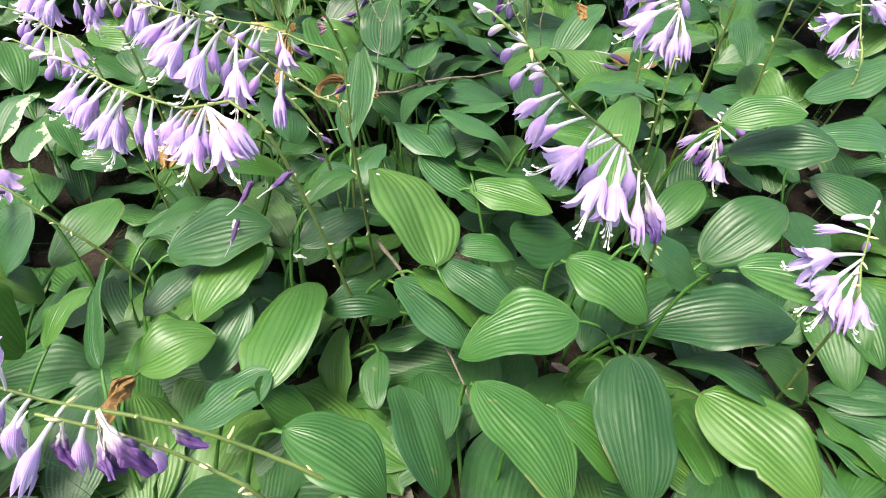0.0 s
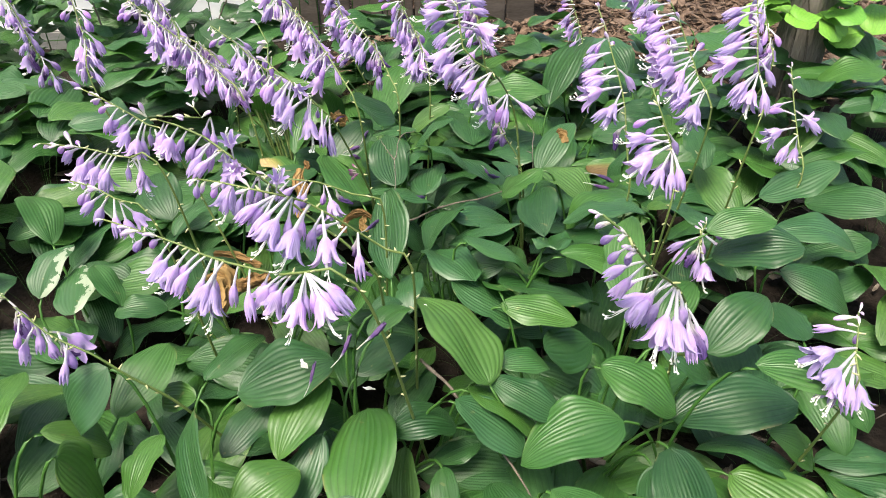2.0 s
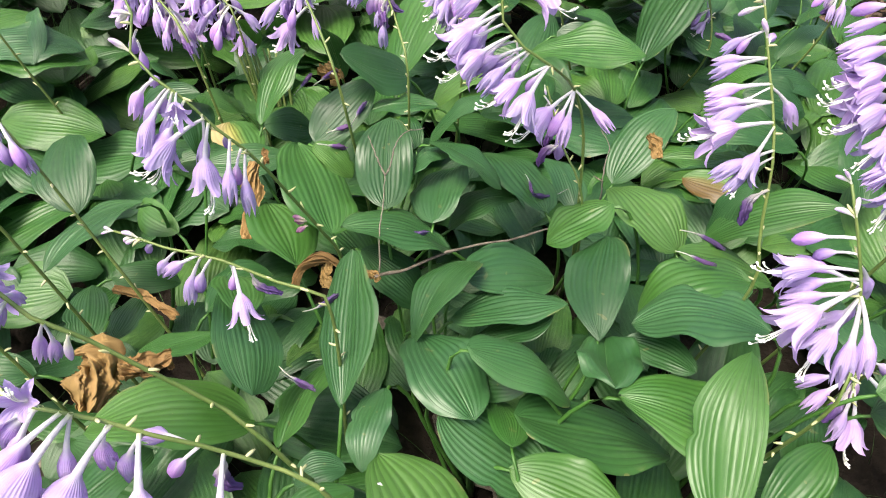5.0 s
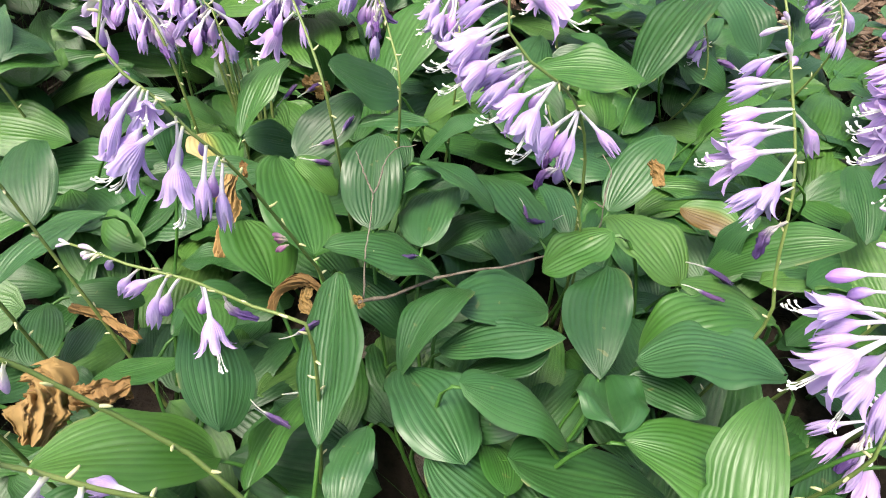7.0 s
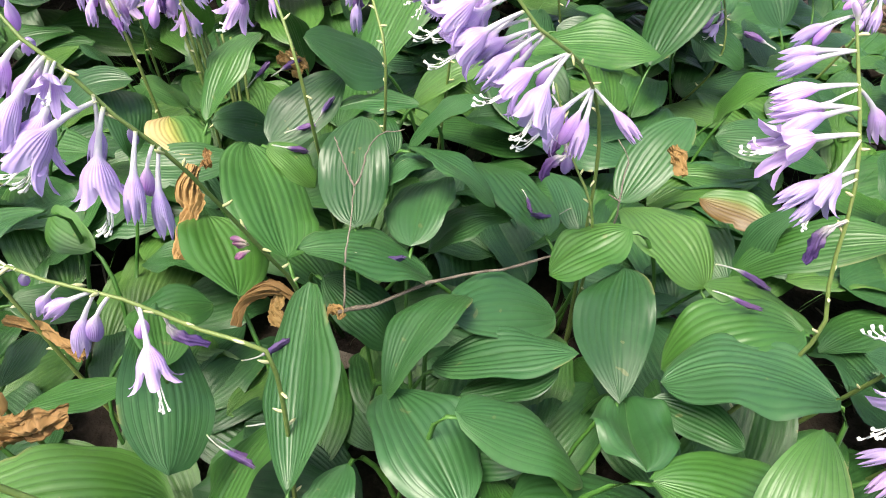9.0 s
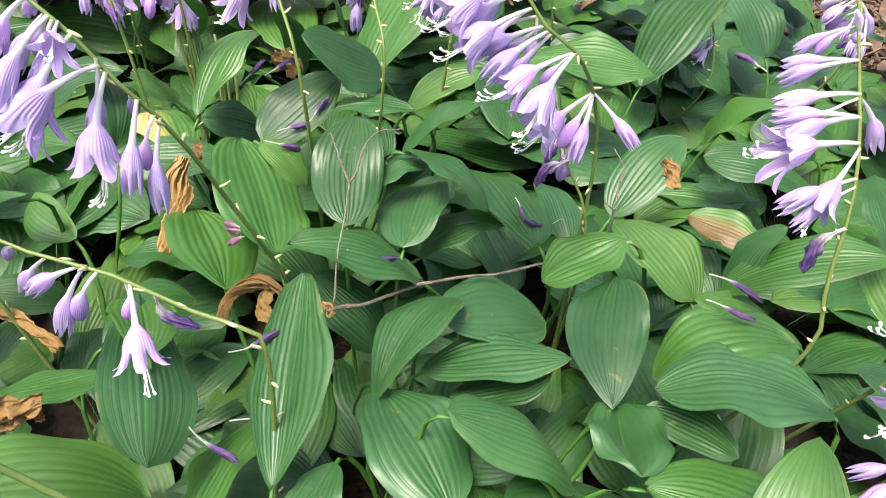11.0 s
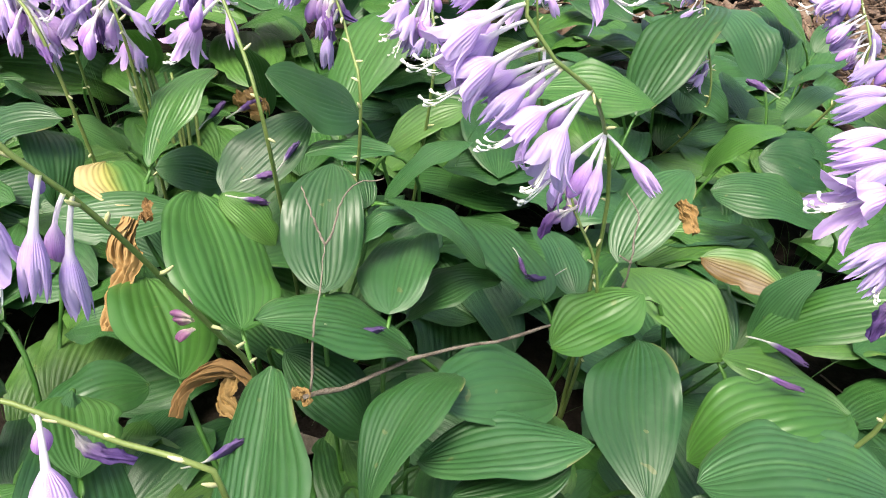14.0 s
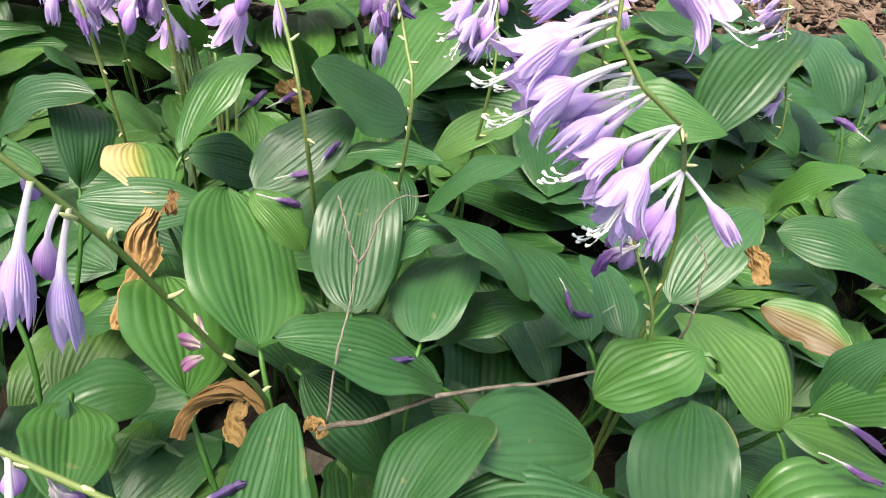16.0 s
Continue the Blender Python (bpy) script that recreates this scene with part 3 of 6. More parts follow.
leaf(-0.149, 0.574, 0.124, -0.077, 0.619, 0.134, 0.052, 8, 0.01)
leaf(-0.279, 0.547, 0.141, -0.172, 0.562, 0.160, 0.093, 6, 0.11)
leaf(-0.141, 0.529, 0.109, -0.166, 0.391, 0.111, 0.084, 18, 0.02)
leaf(-0.192, 0.496, 0.115, -0.230, 0.435, 0.072, 0.048, 1, 0.03)
leaf(-0.279, 0.420, 0.108, -0.214, 0.454, 0.117, 0.063, 10, 0.14)
leaf(-0.185, 0.554, 0.142, -0.239, 0.469, 0.120, 0.062, 5, 0.07)
leaf(-0.251, 0.554, 0.120, -0.300, 0.493, 0.106, 0.048, 2, 0.00)
leaf(-0.220, 0.351, 0.107, -0.156, 0.413, 0.113, 0.052, -11, -0.01)
leaf(-0.098, 0.261, 0.241, -0.034, 0.234, 0.206, 0.062, -18, 0.11)
leaf(-0.006, 0.282, 0.119, -0.036, 0.382, 0.130, 0.057, 39, 0.03)
leaf(-0.000, 0.341, 0.105, -0.016, 0.428, 0.088, 0.048, 3, 0.08)
leaf(0.030, 0.370, 0.142, 0.098, 0.276, 0.121, 0.076, -18, 0.05)
leaf(0.167, 0.407, 0.129, 0.165, 0.288, 0.088, 0.075, -14, 0.08)
leaf(0.251, 0.411, 0.067, 0.331, 0.311, 0.051, 0.084, 6, 0.05)
leaf(0.097, 0.360, 0.124, 0.154, 0.313, 0.086, 0.054, -14, 0.02)
leaf(0.151, 0.407, 0.106, 0.144, 0.358, 0.076, 0.037, 44, 0.20)
leaf(0.345, 0.410, 0.037, 0.237, 0.460, 0.073, 0.076, 24, 0.08)
leaf(0.368, 0.433, 0.044, 0.305, 0.436, 0.098, 0.050, -25, 0.12)
leaf(-0.071, 0.486, 0.057, -0.014, 0.506, 0.060, 0.036, -8, -0.02)
leaf(-0.101, 0.500, 0.071, -0.108, 0.442, 0.013, 0.046, 32, 0.09)
leaf(-0.063, 0.466, 0.071, -0.062, 0.404, 0.063, 0.032, 15, 0.03)
leaf(-0.164, 0.391, 0.118, -0.120, 0.402, 0.054, 0.048, 15, -0.02)
leaf(-0.393, 0.468, 0.085, -0.372, 0.540, 0.099, 0.046, -20, 0.15)
leaf(-0.298, 0.401, 0.136, -0.330, 0.511, 0.159, 0.063, -57, 0.05)
leaf(-0.439, 0.466, 0.165, -0.425, 0.477, 0.066, 0.073, 30, 0.02)
leaf(-0.429, 0.580, 0.094, -0.383, 0.675, 0.119, 0.064, 5, 0.09)
leaf(-0.415, 0.568, 0.179, -0.474, 0.563, 0.103, 0.064, -40, 0.15)
leaf(-0.482, 0.529, 0.136, -0.428, 0.552, 0.076, 0.052, 4, 0.03)
leaf(-0.348, 0.610, 0.081, -0.403, 0.637, 0.058, 0.038, -40, 0.07)
leaf(-0.326, 0.597, 0.119, -0.266, 0.665, 0.129, 0.053, -14, 0.03)
leaf(-0.129, 0.556, 0.194, -0.081, 0.592, 0.203, 0.036, -7, 0.16)
leaf(0.152, 0.608, 0.100, 0.075, 0.564, 0.140, 0.061, -34, -0.02)
leaf(0.019, 0.550, 0.138, 0.083, 0.558, 0.120, 0.041, 7, 0.10)
leaf(0.436, 0.660, 0.141, 0.534, 0.618, 0.086, 0.076, 15, 0.13)
leaf(0.244, 0.605, 0.117, 0.307, 0.654, 0.145, 0.045, 19, 0.07)
leaf(-0.571, 0.874, 0.155, -0.620, 0.963, 0.198, 0.059, 21, 0.09)
leaf(-0.506, 0.728, 0.137, -0.518, 0.819, 0.152, 0.056, -12, 0.01, material=EATEN, label="leaf eaten to a pale skin in patches")
leaf(-0.450, 0.739, 0.132, -0.490, 0.798, 0.166, 0.040, 28, 0.05)
leaf(-0.561, 0.771, 0.136, -0.532, 0.844, 0.173, 0.051, -3, 0.10, material=EATEN, label="leaf eaten to a pale skin in patches")
leaf(-0.396, 0.742, 0.119, -0.460, 0.733, 0.128, 0.040, -15, 0.13)
leaf(-0.097, 0.665, 0.192, -0.096, 0.774, 0.254, 0.082, -50, -0.04, tip_round=0.50, base_taper=0.88)
leaf(-0.010, 0.867, 0.159, -0.113, 0.851, 0.207, 0.076, 14, 0.11)
leaf(-0.041, 0.735, 0.177, 0.016, 0.835, 0.183, 0.052, -26, 0.11, base_taper=0.88)
leaf(-0.006, 0.781, 0.153, 0.097, 0.773, 0.186, 0.065, -18, 0.02, tip_round=0.85)
leaf(0.014, 0.762, 0.145, 0.083, 0.767, 0.177, 0.049, -14, -0.02)
leaf(0.118, 0.732, 0.187, 0.144, 0.850, 0.197, 0.061, -18, 0.05, base_taper=0.88)
leaf(0.248, 0.714, 0.220, 0.144, 0.739, 0.203, 0.088, 18, 0.14)
leaf(0.256, 0.778, 0.208, 0.161, 0.775, 0.174, 0.072, 7, 0.20)
leaf(0.313, 0.829, 0.149, 0.223, 0.858, 0.168, 0.056, 11, 0.03)
leaf(0.259, 0.879, 0.158, 0.361, 0.849, 0.236, 0.059, 2, 0.11)
leaf(0.170, 0.564, 0.197, 0.208, 0.675, 0.255, 0.054, -26, 0.03, tip_round=0.92)
leaf(0.121, 0.666, 0.202, 0.230, 0.639, 0.162, 0.081, -5, 0.12)
leaf(0.045, 0.674, 0.159, 0.182, 0.664, 0.119, 0.088, -19, -0.01)
leaf(-0.036, 0.746, 0.171, 0.008, 0.658, 0.178, 0.075, -15, 0.05, wave=0.06)
leaf(-0.310, 0.878, 0.210, -0.380, 0.801, 0.194, 0.061, 20, 0.11)
leaf(-0.290, 0.888, 0.161, -0.346, 0.929, 0.164, 0.037, -39, 0.06)
leaf(-0.367, 0.868, 0.112, -0.302, 0.877, 0.093, 0.041, 11, 0.08)
leaf(-0.359, 0.774, 0.124, -0.379, 0.848, 0.126, 0.042, 7, 0.04)
leaf(-0.356, 0.801, 0.087, -0.340, 0.866, 0.091, 0.040, -10, -0.02)
leaf(-0.210, 0.802, 0.192, -0.161, 0.676, 0.202, 0.061, -34, 0.02, base_taper=0.88)
leaf(-0.180, 0.681, 0.139, -0.298, 0.651, 0.175, 0.080, 13, 0.15)
leaf(-0.232, 0.773, 0.139, -0.291, 0.738, 0.153, 0.040, 18, -0.01)
leaf(-0.154, 0.660, 0.133, -0.121, 0.749, 0.134, 0.080, -46, 0.05, base_taper=0.88)
leaf(-0.125, 0.603, 0.192, -0.088, 0.611, 0.194, 0.031, -7, 0.17)
leaf(-0.065, 0.686, 0.179, -0.081, 0.620, 0.174, 0.036, 17, 0.09)
leaf(0.054, 0.694, 0.175, -0.004, 0.731, 0.135, 0.044, -41, 0.11)
leaf(0.004, 0.706, 0.210, 0.097, 0.693, 0.158, 0.061, -18, 0.09, curl=0.25)
leaf(0.036, 0.638, 0.175, 0.031, 0.702, 0.140, 0.039, 18, 0.02)
leaf(0.126, 0.740, 0.176, 0.117, 0.672, 0.209, 0.056, 6, -0.12, cup=0.7, wave=0.07)
leaf(0.142, 0.732, 0.187, 0.188, 0.691, 0.200, 0.034, 7, 0.03)
leaf(0.293, 0.679, 0.164, 0.296, 0.634, 0.090, 0.054, -10, 0.04)
leaf(-0.123, 0.855, 0.192, -0.170, 0.973, 0.213, 0.083, 26, -0.01)
leaf(-0.072, 0.887, 0.198, -0.073, 0.991, 0.240, 0.061, -2, -0.04)
leaf(0.006, 0.814, 0.175, 0.100, 0.848, 0.136, 0.070, 9, 0.06)
leaf(0.151, 0.877, 0.211, 0.085, 0.856, 0.184, 0.066, 15, 0.02, cup=-0.05)
leaf(0.275, 1.005, 0.138, 0.329, 0.956, 0.150, 0.042, 30, -0.01, material=HALF_RIGHT, label="leaf half green, half withered tan")
leaf(0.270, 1.231, 0.161, 0.387, 1.373, 0.248, 0.115, -31, 0.09)
leaf(0.465, 1.319, 0.178, 0.418, 1.426, 0.230, 0.082, -10, 0.15)
leaf(0.140, 1.205, 0.217, 0.226, 1.184, 0.187, 0.056, 34, 0.11)
leaf(0.188, 0.993, 0.142, 0.265, 1.068, 0.197, 0.060, -6, 0.08)
leaf(0.224, 0.861, 0.162, 0.175, 0.951, 0.179, 0.078, 5, 0.12)
leaf(0.270, 0.893, 0.148, 0.294, 0.901, 0.220, 0.044, -22, 0.06)
leaf(0.429, 1.056, 0.145, 0.314, 1.092, 0.167, 0.077, -4, 0.07)
leaf(0.356, 1.187, 0.115, 0.414, 1.161, 0.191, 0.063, 5, 0.17)
leaf(0.463, 1.125, 0.148, 0.378, 1.136, 0.172, 0.062, -32, 0.08)
leaf(0.339, 1.297, 0.173, 0.418, 1.278, 0.139, 0.056, 26, 0.12)
leaf(-0.028, 1.003, 0.192, 0.037, 1.026, 0.243, 0.049, -20, 0.06)
leaf(-0.029, 0.954, 0.228, 0.047, 0.915, 0.201, 0.051, -21, 0.09)
leaf(0.096, 0.915, 0.167, 0.037, 1.019, 0.175, 0.072, 20, 0.06)
leaf(0.135, 0.946, 0.144, 0.113, 1.024, 0.160, 0.043, 9, 0.08)
leaf(-0.025, 0.885, 0.179, 0.000, 0.983, 0.182, 0.062, -18, 0.03)
leaf(-0.006, 0.933, 0.123, 0.065, 0.941, 0.166, 0.054, -9, 0.17)
leaf(-0.051, 0.937, 0.192, -0.010, 0.955, 0.216, 0.033, -12, 0.20)
leaf(-0.043, 0.986, 0.194, -0.057, 1.034, 0.210, 0.027, 10, 0.09)
leaf(-0.160, 1.013, 0.185, -0.095, 1.074, 0.228, 0.056, 20, 0.08)
leaf(-0.021, 1.046, 0.211, -0.098, 1.041, 0.211, 0.044, 7, 0.01)
leaf(-0.225, 1.040, 0.188, -0.188, 1.118, 0.248, 0.058, -20, 0.06)
leaf(-0.231, 0.995, 0.180, -0.271, 1.070, 0.178, 0.060, 10, -0.04, material=HALF_LEFT, label="leaf half green, half yellowed")
leaf(-0.193, 0.995, 0.176, -0.282, 0.977, 0.180, 0.054, -10, -0.01)
leaf(-0.383, 1.062, 0.150, -0.307, 1.072, 0.215, 0.061, 11, 0.16)
leaf(-0.304, 1.025, 0.151, -0.342, 1.108, 0.182, 0.053, 31, 0.19)
leaf(-0.266, 1.105, 0.157, -0.305, 1.101, 0.192, 0.032, -4, 0.10)
leaf(-0.184, 1.113, 0.126, -0.229, 1.074, 0.164, 0.051, -42, 0.06)
leaf(-0.153, 0.975, 0.209, -0.112, 0.953, 0.180, 0.037, -1, 0.14)
leaf(-0.155, 0.819, 0.186, -0.200, 0.920, 0.178, 0.072, 22, -0.04, base_taper=0.88)
leaf(-0.183, 0.740, 0.209, -0.215, 0.809, 0.183, 0.046, 23, 0.05)
leaf(-0.259, 0.827, 0.105, -0.197, 0.869, 0.119, 0.062, -9, 0.20)
leaf(-0.096, 0.860, 0.162, -0.034, 0.827, 0.116, 0.055, 1, 0.09)
leaf(-0.054, 1.092, 0.220, -0.124, 1.048, 0.277, 0.062, -33, -0.02)
leaf(-0.070, 1.184, 0.162, -0.002, 1.351, 0.227, 0.111, -25, 0.07)
leaf(-0.025, 1.089, 0.185, 0.042, 1.098, 0.235, 0.050, 6, 0.05)
leaf(0.608, 1.508, 0.143, 0.601, 1.625, 0.171, 0.072, -4, 0.14)
leaf(-0.270, 1.124, 0.150, -0.321, 1.133, 0.170, 0.024, 10, 0.08)
leaf(-0.294, 1.266, 0.150, -0.285, 1.203, 0.240, 0.053, -8, 0.04)
leaf(-0.150, 1.200, 0.150, -0.166, 1.156, 0.260, 0.035, 0, 0.06)
leaf(-0.183, 1.189, 0.150, -0.223, 1.171, 0.170, 0.035, 12, 0.08)
leaf(0.257, 1.284, 0.160, 0.185, 1.311, 0.200, 0.057, 10, 0.06)
leaf(0.621, 1.490, 0.160, 0.534, 1.527, 0.220, 0.065, -10, 0.06)
leaf(0.391, 1.164, 0.170, 0.512, 1.150, 0.150, 0.046, 8, 0.10)
leaf(0.464, 1.240, 0.160, 0.543, 1.290, 0.190, 0.036, -12, 0.10)
leaf(0.660, 1.511, 0.140, 0.732, 1.561, 0.180, 0.049, -5, 0.08)
leaf(0.564, 1.401, 0.130, 0.618, 1.408, 0.170, 0.040, -14, 0.08)
leaf(0.811, 1.725, 0.140, 0.725, 1.732, 0.180, 0.050, 0, 0.06)
leaf(-0.377, 1.205, 0.140, -0.406, 1.200, 0.170, 0.034, 12, 0.06)
leaf(-0.107, 1.311, 0.160, -0.136, 1.303, 0.220, 0.045, -6, 0.05)
leaf(-0.246, 1.323, 0.140, -0.245, 1.268, 0.220, 0.040, 6, 0.05)
leaf(-0.365, 1.285, 0.140, -0.348, 1.294, 0.190, 0.037, 0, 0.05)
leaf(0.470, 1.647, 0.140, 0.407, 1.667, 0.190, 0.056, 0, 0.05)
# ---- flower stalks: foot first, then up to the tip ----
_stem = stalk([(-0.070, 0.520, 0.000), (-0.133, 0.474, 0.323), (-0.204, 0.503, 0.329), (-0.267, 0.541, 0.327), (-0.315, 0.574, 0.332), (-0.378, 0.599, 0.347)], flowers=0, tips=3, seed=1)
bloom(_stem, "tight", (-0.343, 0.586, 0.338), (-0.363, 0.589, 0.334))
bloom(_stem, "bud", (-0.335, 0.583, 0.336), (-0.355, 0.591, 0.312))
bloom(_stem, "bud", (-0.320, 0.576, 0.333), (-0.340, 0.590, 0.315))
bloom(_stem, "half", (-0.313, 0.573, 0.332), (-0.336, 0.571, 0.296))
bloom(_stem, "open", (-0.304, 0.568, 0.330), (-0.334, 0.554, 0.297))
bloom(_stem, "open", (-0.293, 0.560, 0.329), (-0.322, 0.553, 0.291))
bloom(_stem, "half", (-0.284, 0.553, 0.328), (-0.311, 0.555, 0.290))
bloom(_stem, "half", (-0.278, 0.548, 0.327), (-0.310, 0.528, 0.296))
bloom(_stem, "half", (-0.271, 0.544, 0.327), (-0.289, 0.517, 0.289))
bloom(_stem, "half", (-0.267, 0.541, 0.327), (-0.275, 0.529, 0.286))
bloom(_stem, "open", (-0.265, 0.540, 0.327), (-0.276, 0.506, 0.282))
bloom(_stem, "open", (-0.260, 0.536, 0.327), (-0.290, 0.510, 0.288))
bloom(_stem, "half", (-0.245, 0.527, 0.328), (-0.256, 0.517, 0.287))
bloom(_stem, "half", (-0.234, 0.520, 0.328), (-0.237, 0.489, 0.288))
bloom(_stem, "half", (-0.215, 0.509, 0.329), (-0.225, 0.515, 0.298))
bloom(_stem, "open", (-0.204, 0.503, 0.329), (-0.229, 0.511, 0.291))
bloom(_stem, "half", (-0.198, 0.500, 0.330), (-0.220, 0.510, 0.297))
bloom(_stem, "open", (-0.195, 0.498, 0.331), (-0.218, 0.500, 0.288))
bloom(_stem, "half", (-0.184, 0.492, 0.337), (-0.205, 0.496, 0.298))
bloom(_stem, "open", (-0.181, 0.490, 0.339), (-0.198, 0.460, 0.297))
bloom(_stem, "half", (-0.181, 0.490, 0.339), (-0.185, 0.474, 0.298))
bloom(_stem, "bud", (-0.181, 0.490, 0.339), (-0.174, 0.472, 0.304))
bloom(_stem, "open", (-0.181, 0.490, 0.339), (-0.163, 0.457, 0.299))
bloom(_stem, "bud", (-0.181, 0.490, 0.339), (-0.156, 0.464, 0.309))
bloom(_stem, "half", (-0.181, 0.490, 0.339), (-0.143, 0.462, 0.308))
bloom(_stem, "bud", (-0.181, 0.490, 0.339), (-0.149, 0.471, 0.320))
_stem = stalk([(-0.075, 0.620, 0.000), (-0.080, 0.546, 0.284), (-0.098, 0.552, 0.305), (-0.124, 0.551, 0.330), (-0.146, 0.548, 0.352), (-0.163, 0.544, 0.369), (-0.182, 0.544, 0.383), (-0.206, 0.545, 0.391), (-0.235, 0.552, 0.397), (-0.251, 0.555, 0.401), (-0.272, 0.563, 0.402)], flowers=0, tips=3, seed=2)
bloom(_stem, "bud", (-0.270, 0.563, 0.402), (-0.278, 0.570, 0.378))
bloom(_stem, "tight", (-0.263, 0.560, 0.402), (-0.272, 0.563, 0.387))
bloom(_stem, "bud", (-0.249, 0.555, 0.401), (-0.264, 0.565, 0.380))
bloom(_stem, "half", (-0.240, 0.553, 0.398), (-0.253, 0.556, 0.367))
bloom(_stem, "half", (-0.229, 0.550, 0.396), (-0.240, 0.556, 0.366))
bloom(_stem, "open", (-0.202, 0.545, 0.390), (-0.194, 0.532, 0.417))
bloom(_stem, "half", (-0.200, 0.545, 0.390), (-0.242, 0.539, 0.365))
bloom(_stem, "half", (-0.200, 0.545, 0.390), (-0.230, 0.545, 0.355))
bloom(_stem, "half", (-0.202, 0.545, 0.390), (-0.223, 0.537, 0.351))
bloom(_stem, "open", (-0.188, 0.544, 0.386), (-0.220, 0.514, 0.351))
bloom(_stem, "half", (-0.192, 0.544, 0.387), (-0.227, 0.520, 0.359))
bloom(_stem, "half", (-0.188, 0.544, 0.386), (-0.198, 0.529, 0.344))
bloom(_stem, "open", (-0.173, 0.544, 0.377), (-0.201, 0.509, 0.337))
bloom(_stem, "half", (-0.174, 0.544, 0.378), (-0.186, 0.543, 0.339))
bloom(_stem, "open", (-0.163, 0.544, 0.369), (-0.163, 0.506, 0.326))
bloom(_stem, "half", (-0.146, 0.548, 0.352), (-0.176, 0.563, 0.331))
bloom(_stem, "half", (-0.162, 0.544, 0.367), (-0.178, 0.541, 0.327))
bloom(_stem, "bud", (-0.141, 0.549, 0.347), (-0.162, 0.547, 0.316))
bloom(_stem, "withered", (-0.132, 0.550, 0.338), (-0.132, 0.546, 0.306))
bloom(_stem, "half", (-0.132, 0.550, 0.338), (-0.132, 0.517, 0.301))
_stem = stalk([(-0.100, 0.660, 0.000), (-0.114, 0.586, 0.246), (-0.131, 0.590, 0.279), (-0.154, 0.599, 0.302), (-0.181, 0.601, 0.328), (-0.206, 0.601, 0.361), (-0.218, 0.597, 0.378), (-0.238, 0.601, 0.395), (-0.270, 0.623, 0.415), (-0.297, 0.633, 0.426), (-0.326, 0.646, 0.432), (-0.264, 0.626, 0.434), (-0.278, 0.639, 0.440)], flowers=0, tips=4, seed=40)
bloom(_stem, "half", (-0.308, 0.638, 0.428), (-0.321, 0.647, 0.400))
bloom(_stem, "open", (-0.304, 0.636, 0.427), (-0.318, 0.640, 0.395))
bloom(_stem, "open", (-0.294, 0.632, 0.425), (-0.314, 0.636, 0.393))
bloom(_stem, "half", (-0.286, 0.629, 0.422), (-0.301, 0.637, 0.394))
bloom(_stem, "half", (-0.273, 0.624, 0.417), (-0.293, 0.629, 0.386))
bloom(_stem, "half", (-0.264, 0.619, 0.412), (-0.288, 0.629, 0.386))
bloom(_stem, "half", (-0.264, 0.619, 0.412), (-0.291, 0.614, 0.377))
bloom(_stem, "half", (-0.254, 0.611, 0.406), (-0.287, 0.613, 0.378))
bloom(_stem, "half", (-0.254, 0.611, 0.406), (-0.261, 0.609, 0.364))
bloom(_stem, "open", (-0.244, 0.604, 0.399), (-0.244, 0.593, 0.429))
bloom(_stem, "open", (-0.238, 0.601, 0.395), (-0.242, 0.569, 0.403))
bloom(_stem, "open", (-0.238, 0.601, 0.395), (-0.256, 0.568, 0.358))
bloom(_stem, "half", (-0.223, 0.597, 0.383), (-0.238, 0.600, 0.348))
bloom(_stem, "half", (-0.223, 0.597, 0.383), (-0.231, 0.598, 0.348))
bloom(_stem, "tight", (-0.214, 0.598, 0.373), (-0.219, 0.596, 0.354))
bloom(_stem, "bud", (-0.262, 0.626, 0.434), (-0.272, 0.633, 0.406))
bloom(_stem, "half", (-0.262, 0.626, 0.434), (-0.268, 0.628, 0.397))
bloom(_stem, "half", (-0.264, 0.619, 0.412), (-0.272, 0.633, 0.388))
bloom(_stem, "half", (-0.257, 0.614, 0.408), (-0.275, 0.626, 0.378))
bloom(_stem, "open", (-0.254, 0.611, 0.406), (-0.256, 0.626, 0.385))
bloom(_stem, "open", (-0.247, 0.606, 0.401), (-0.254, 0.617, 0.374))
bloom(_stem, "half", (-0.241, 0.602, 0.397), (-0.245, 0.617, 0.376))
_stem = stalk([(-0.270, 0.800, 0.000), (-0.355, 0.825, 0.307), (-0.382, 0.838, 0.338), (-0.421, 0.847, 0.367), (-0.454, 0.853, 0.387)], flowers=0, tips=3, seed=3)
bloom(_stem, "tight", (-0.438, 0.850, 0.378), (-0.454, 0.864, 0.376))
bloom(_stem, "bud", (-0.431, 0.849, 0.374), (-0.451, 0.869, 0.362))
bloom(_stem, "bud", (-0.422, 0.847, 0.368), (-0.447, 0.862, 0.351))
bloom(_stem, "half", (-0.416, 0.846, 0.364), (-0.440, 0.847, 0.328))
bloom(_stem, "half", (-0.405, 0.844, 0.356), (-0.438, 0.850, 0.330))
bloom(_stem, "open", (-0.400, 0.843, 0.352), (-0.426, 0.853, 0.319))
bloom(_stem, "open", (-0.396, 0.842, 0.349), (-0.423, 0.829, 0.314))
bloom(_stem, "open", (-0.390, 0.840, 0.345), (-0.408, 0.823, 0.301))
bloom(_stem, "half", (-0.387, 0.839, 0.342), (-0.397, 0.833, 0.297))
bloom(_stem, "half", (-0.382, 0.838, 0.338), (-0.390, 0.848, 0.307))
bloom(_stem, "bud", (-0.377, 0.836, 0.336), (-0.373, 0.824, 0.299))
bloom(_stem, "half", (-0.368, 0.830, 0.338), (-0.355, 0.818, 0.294))
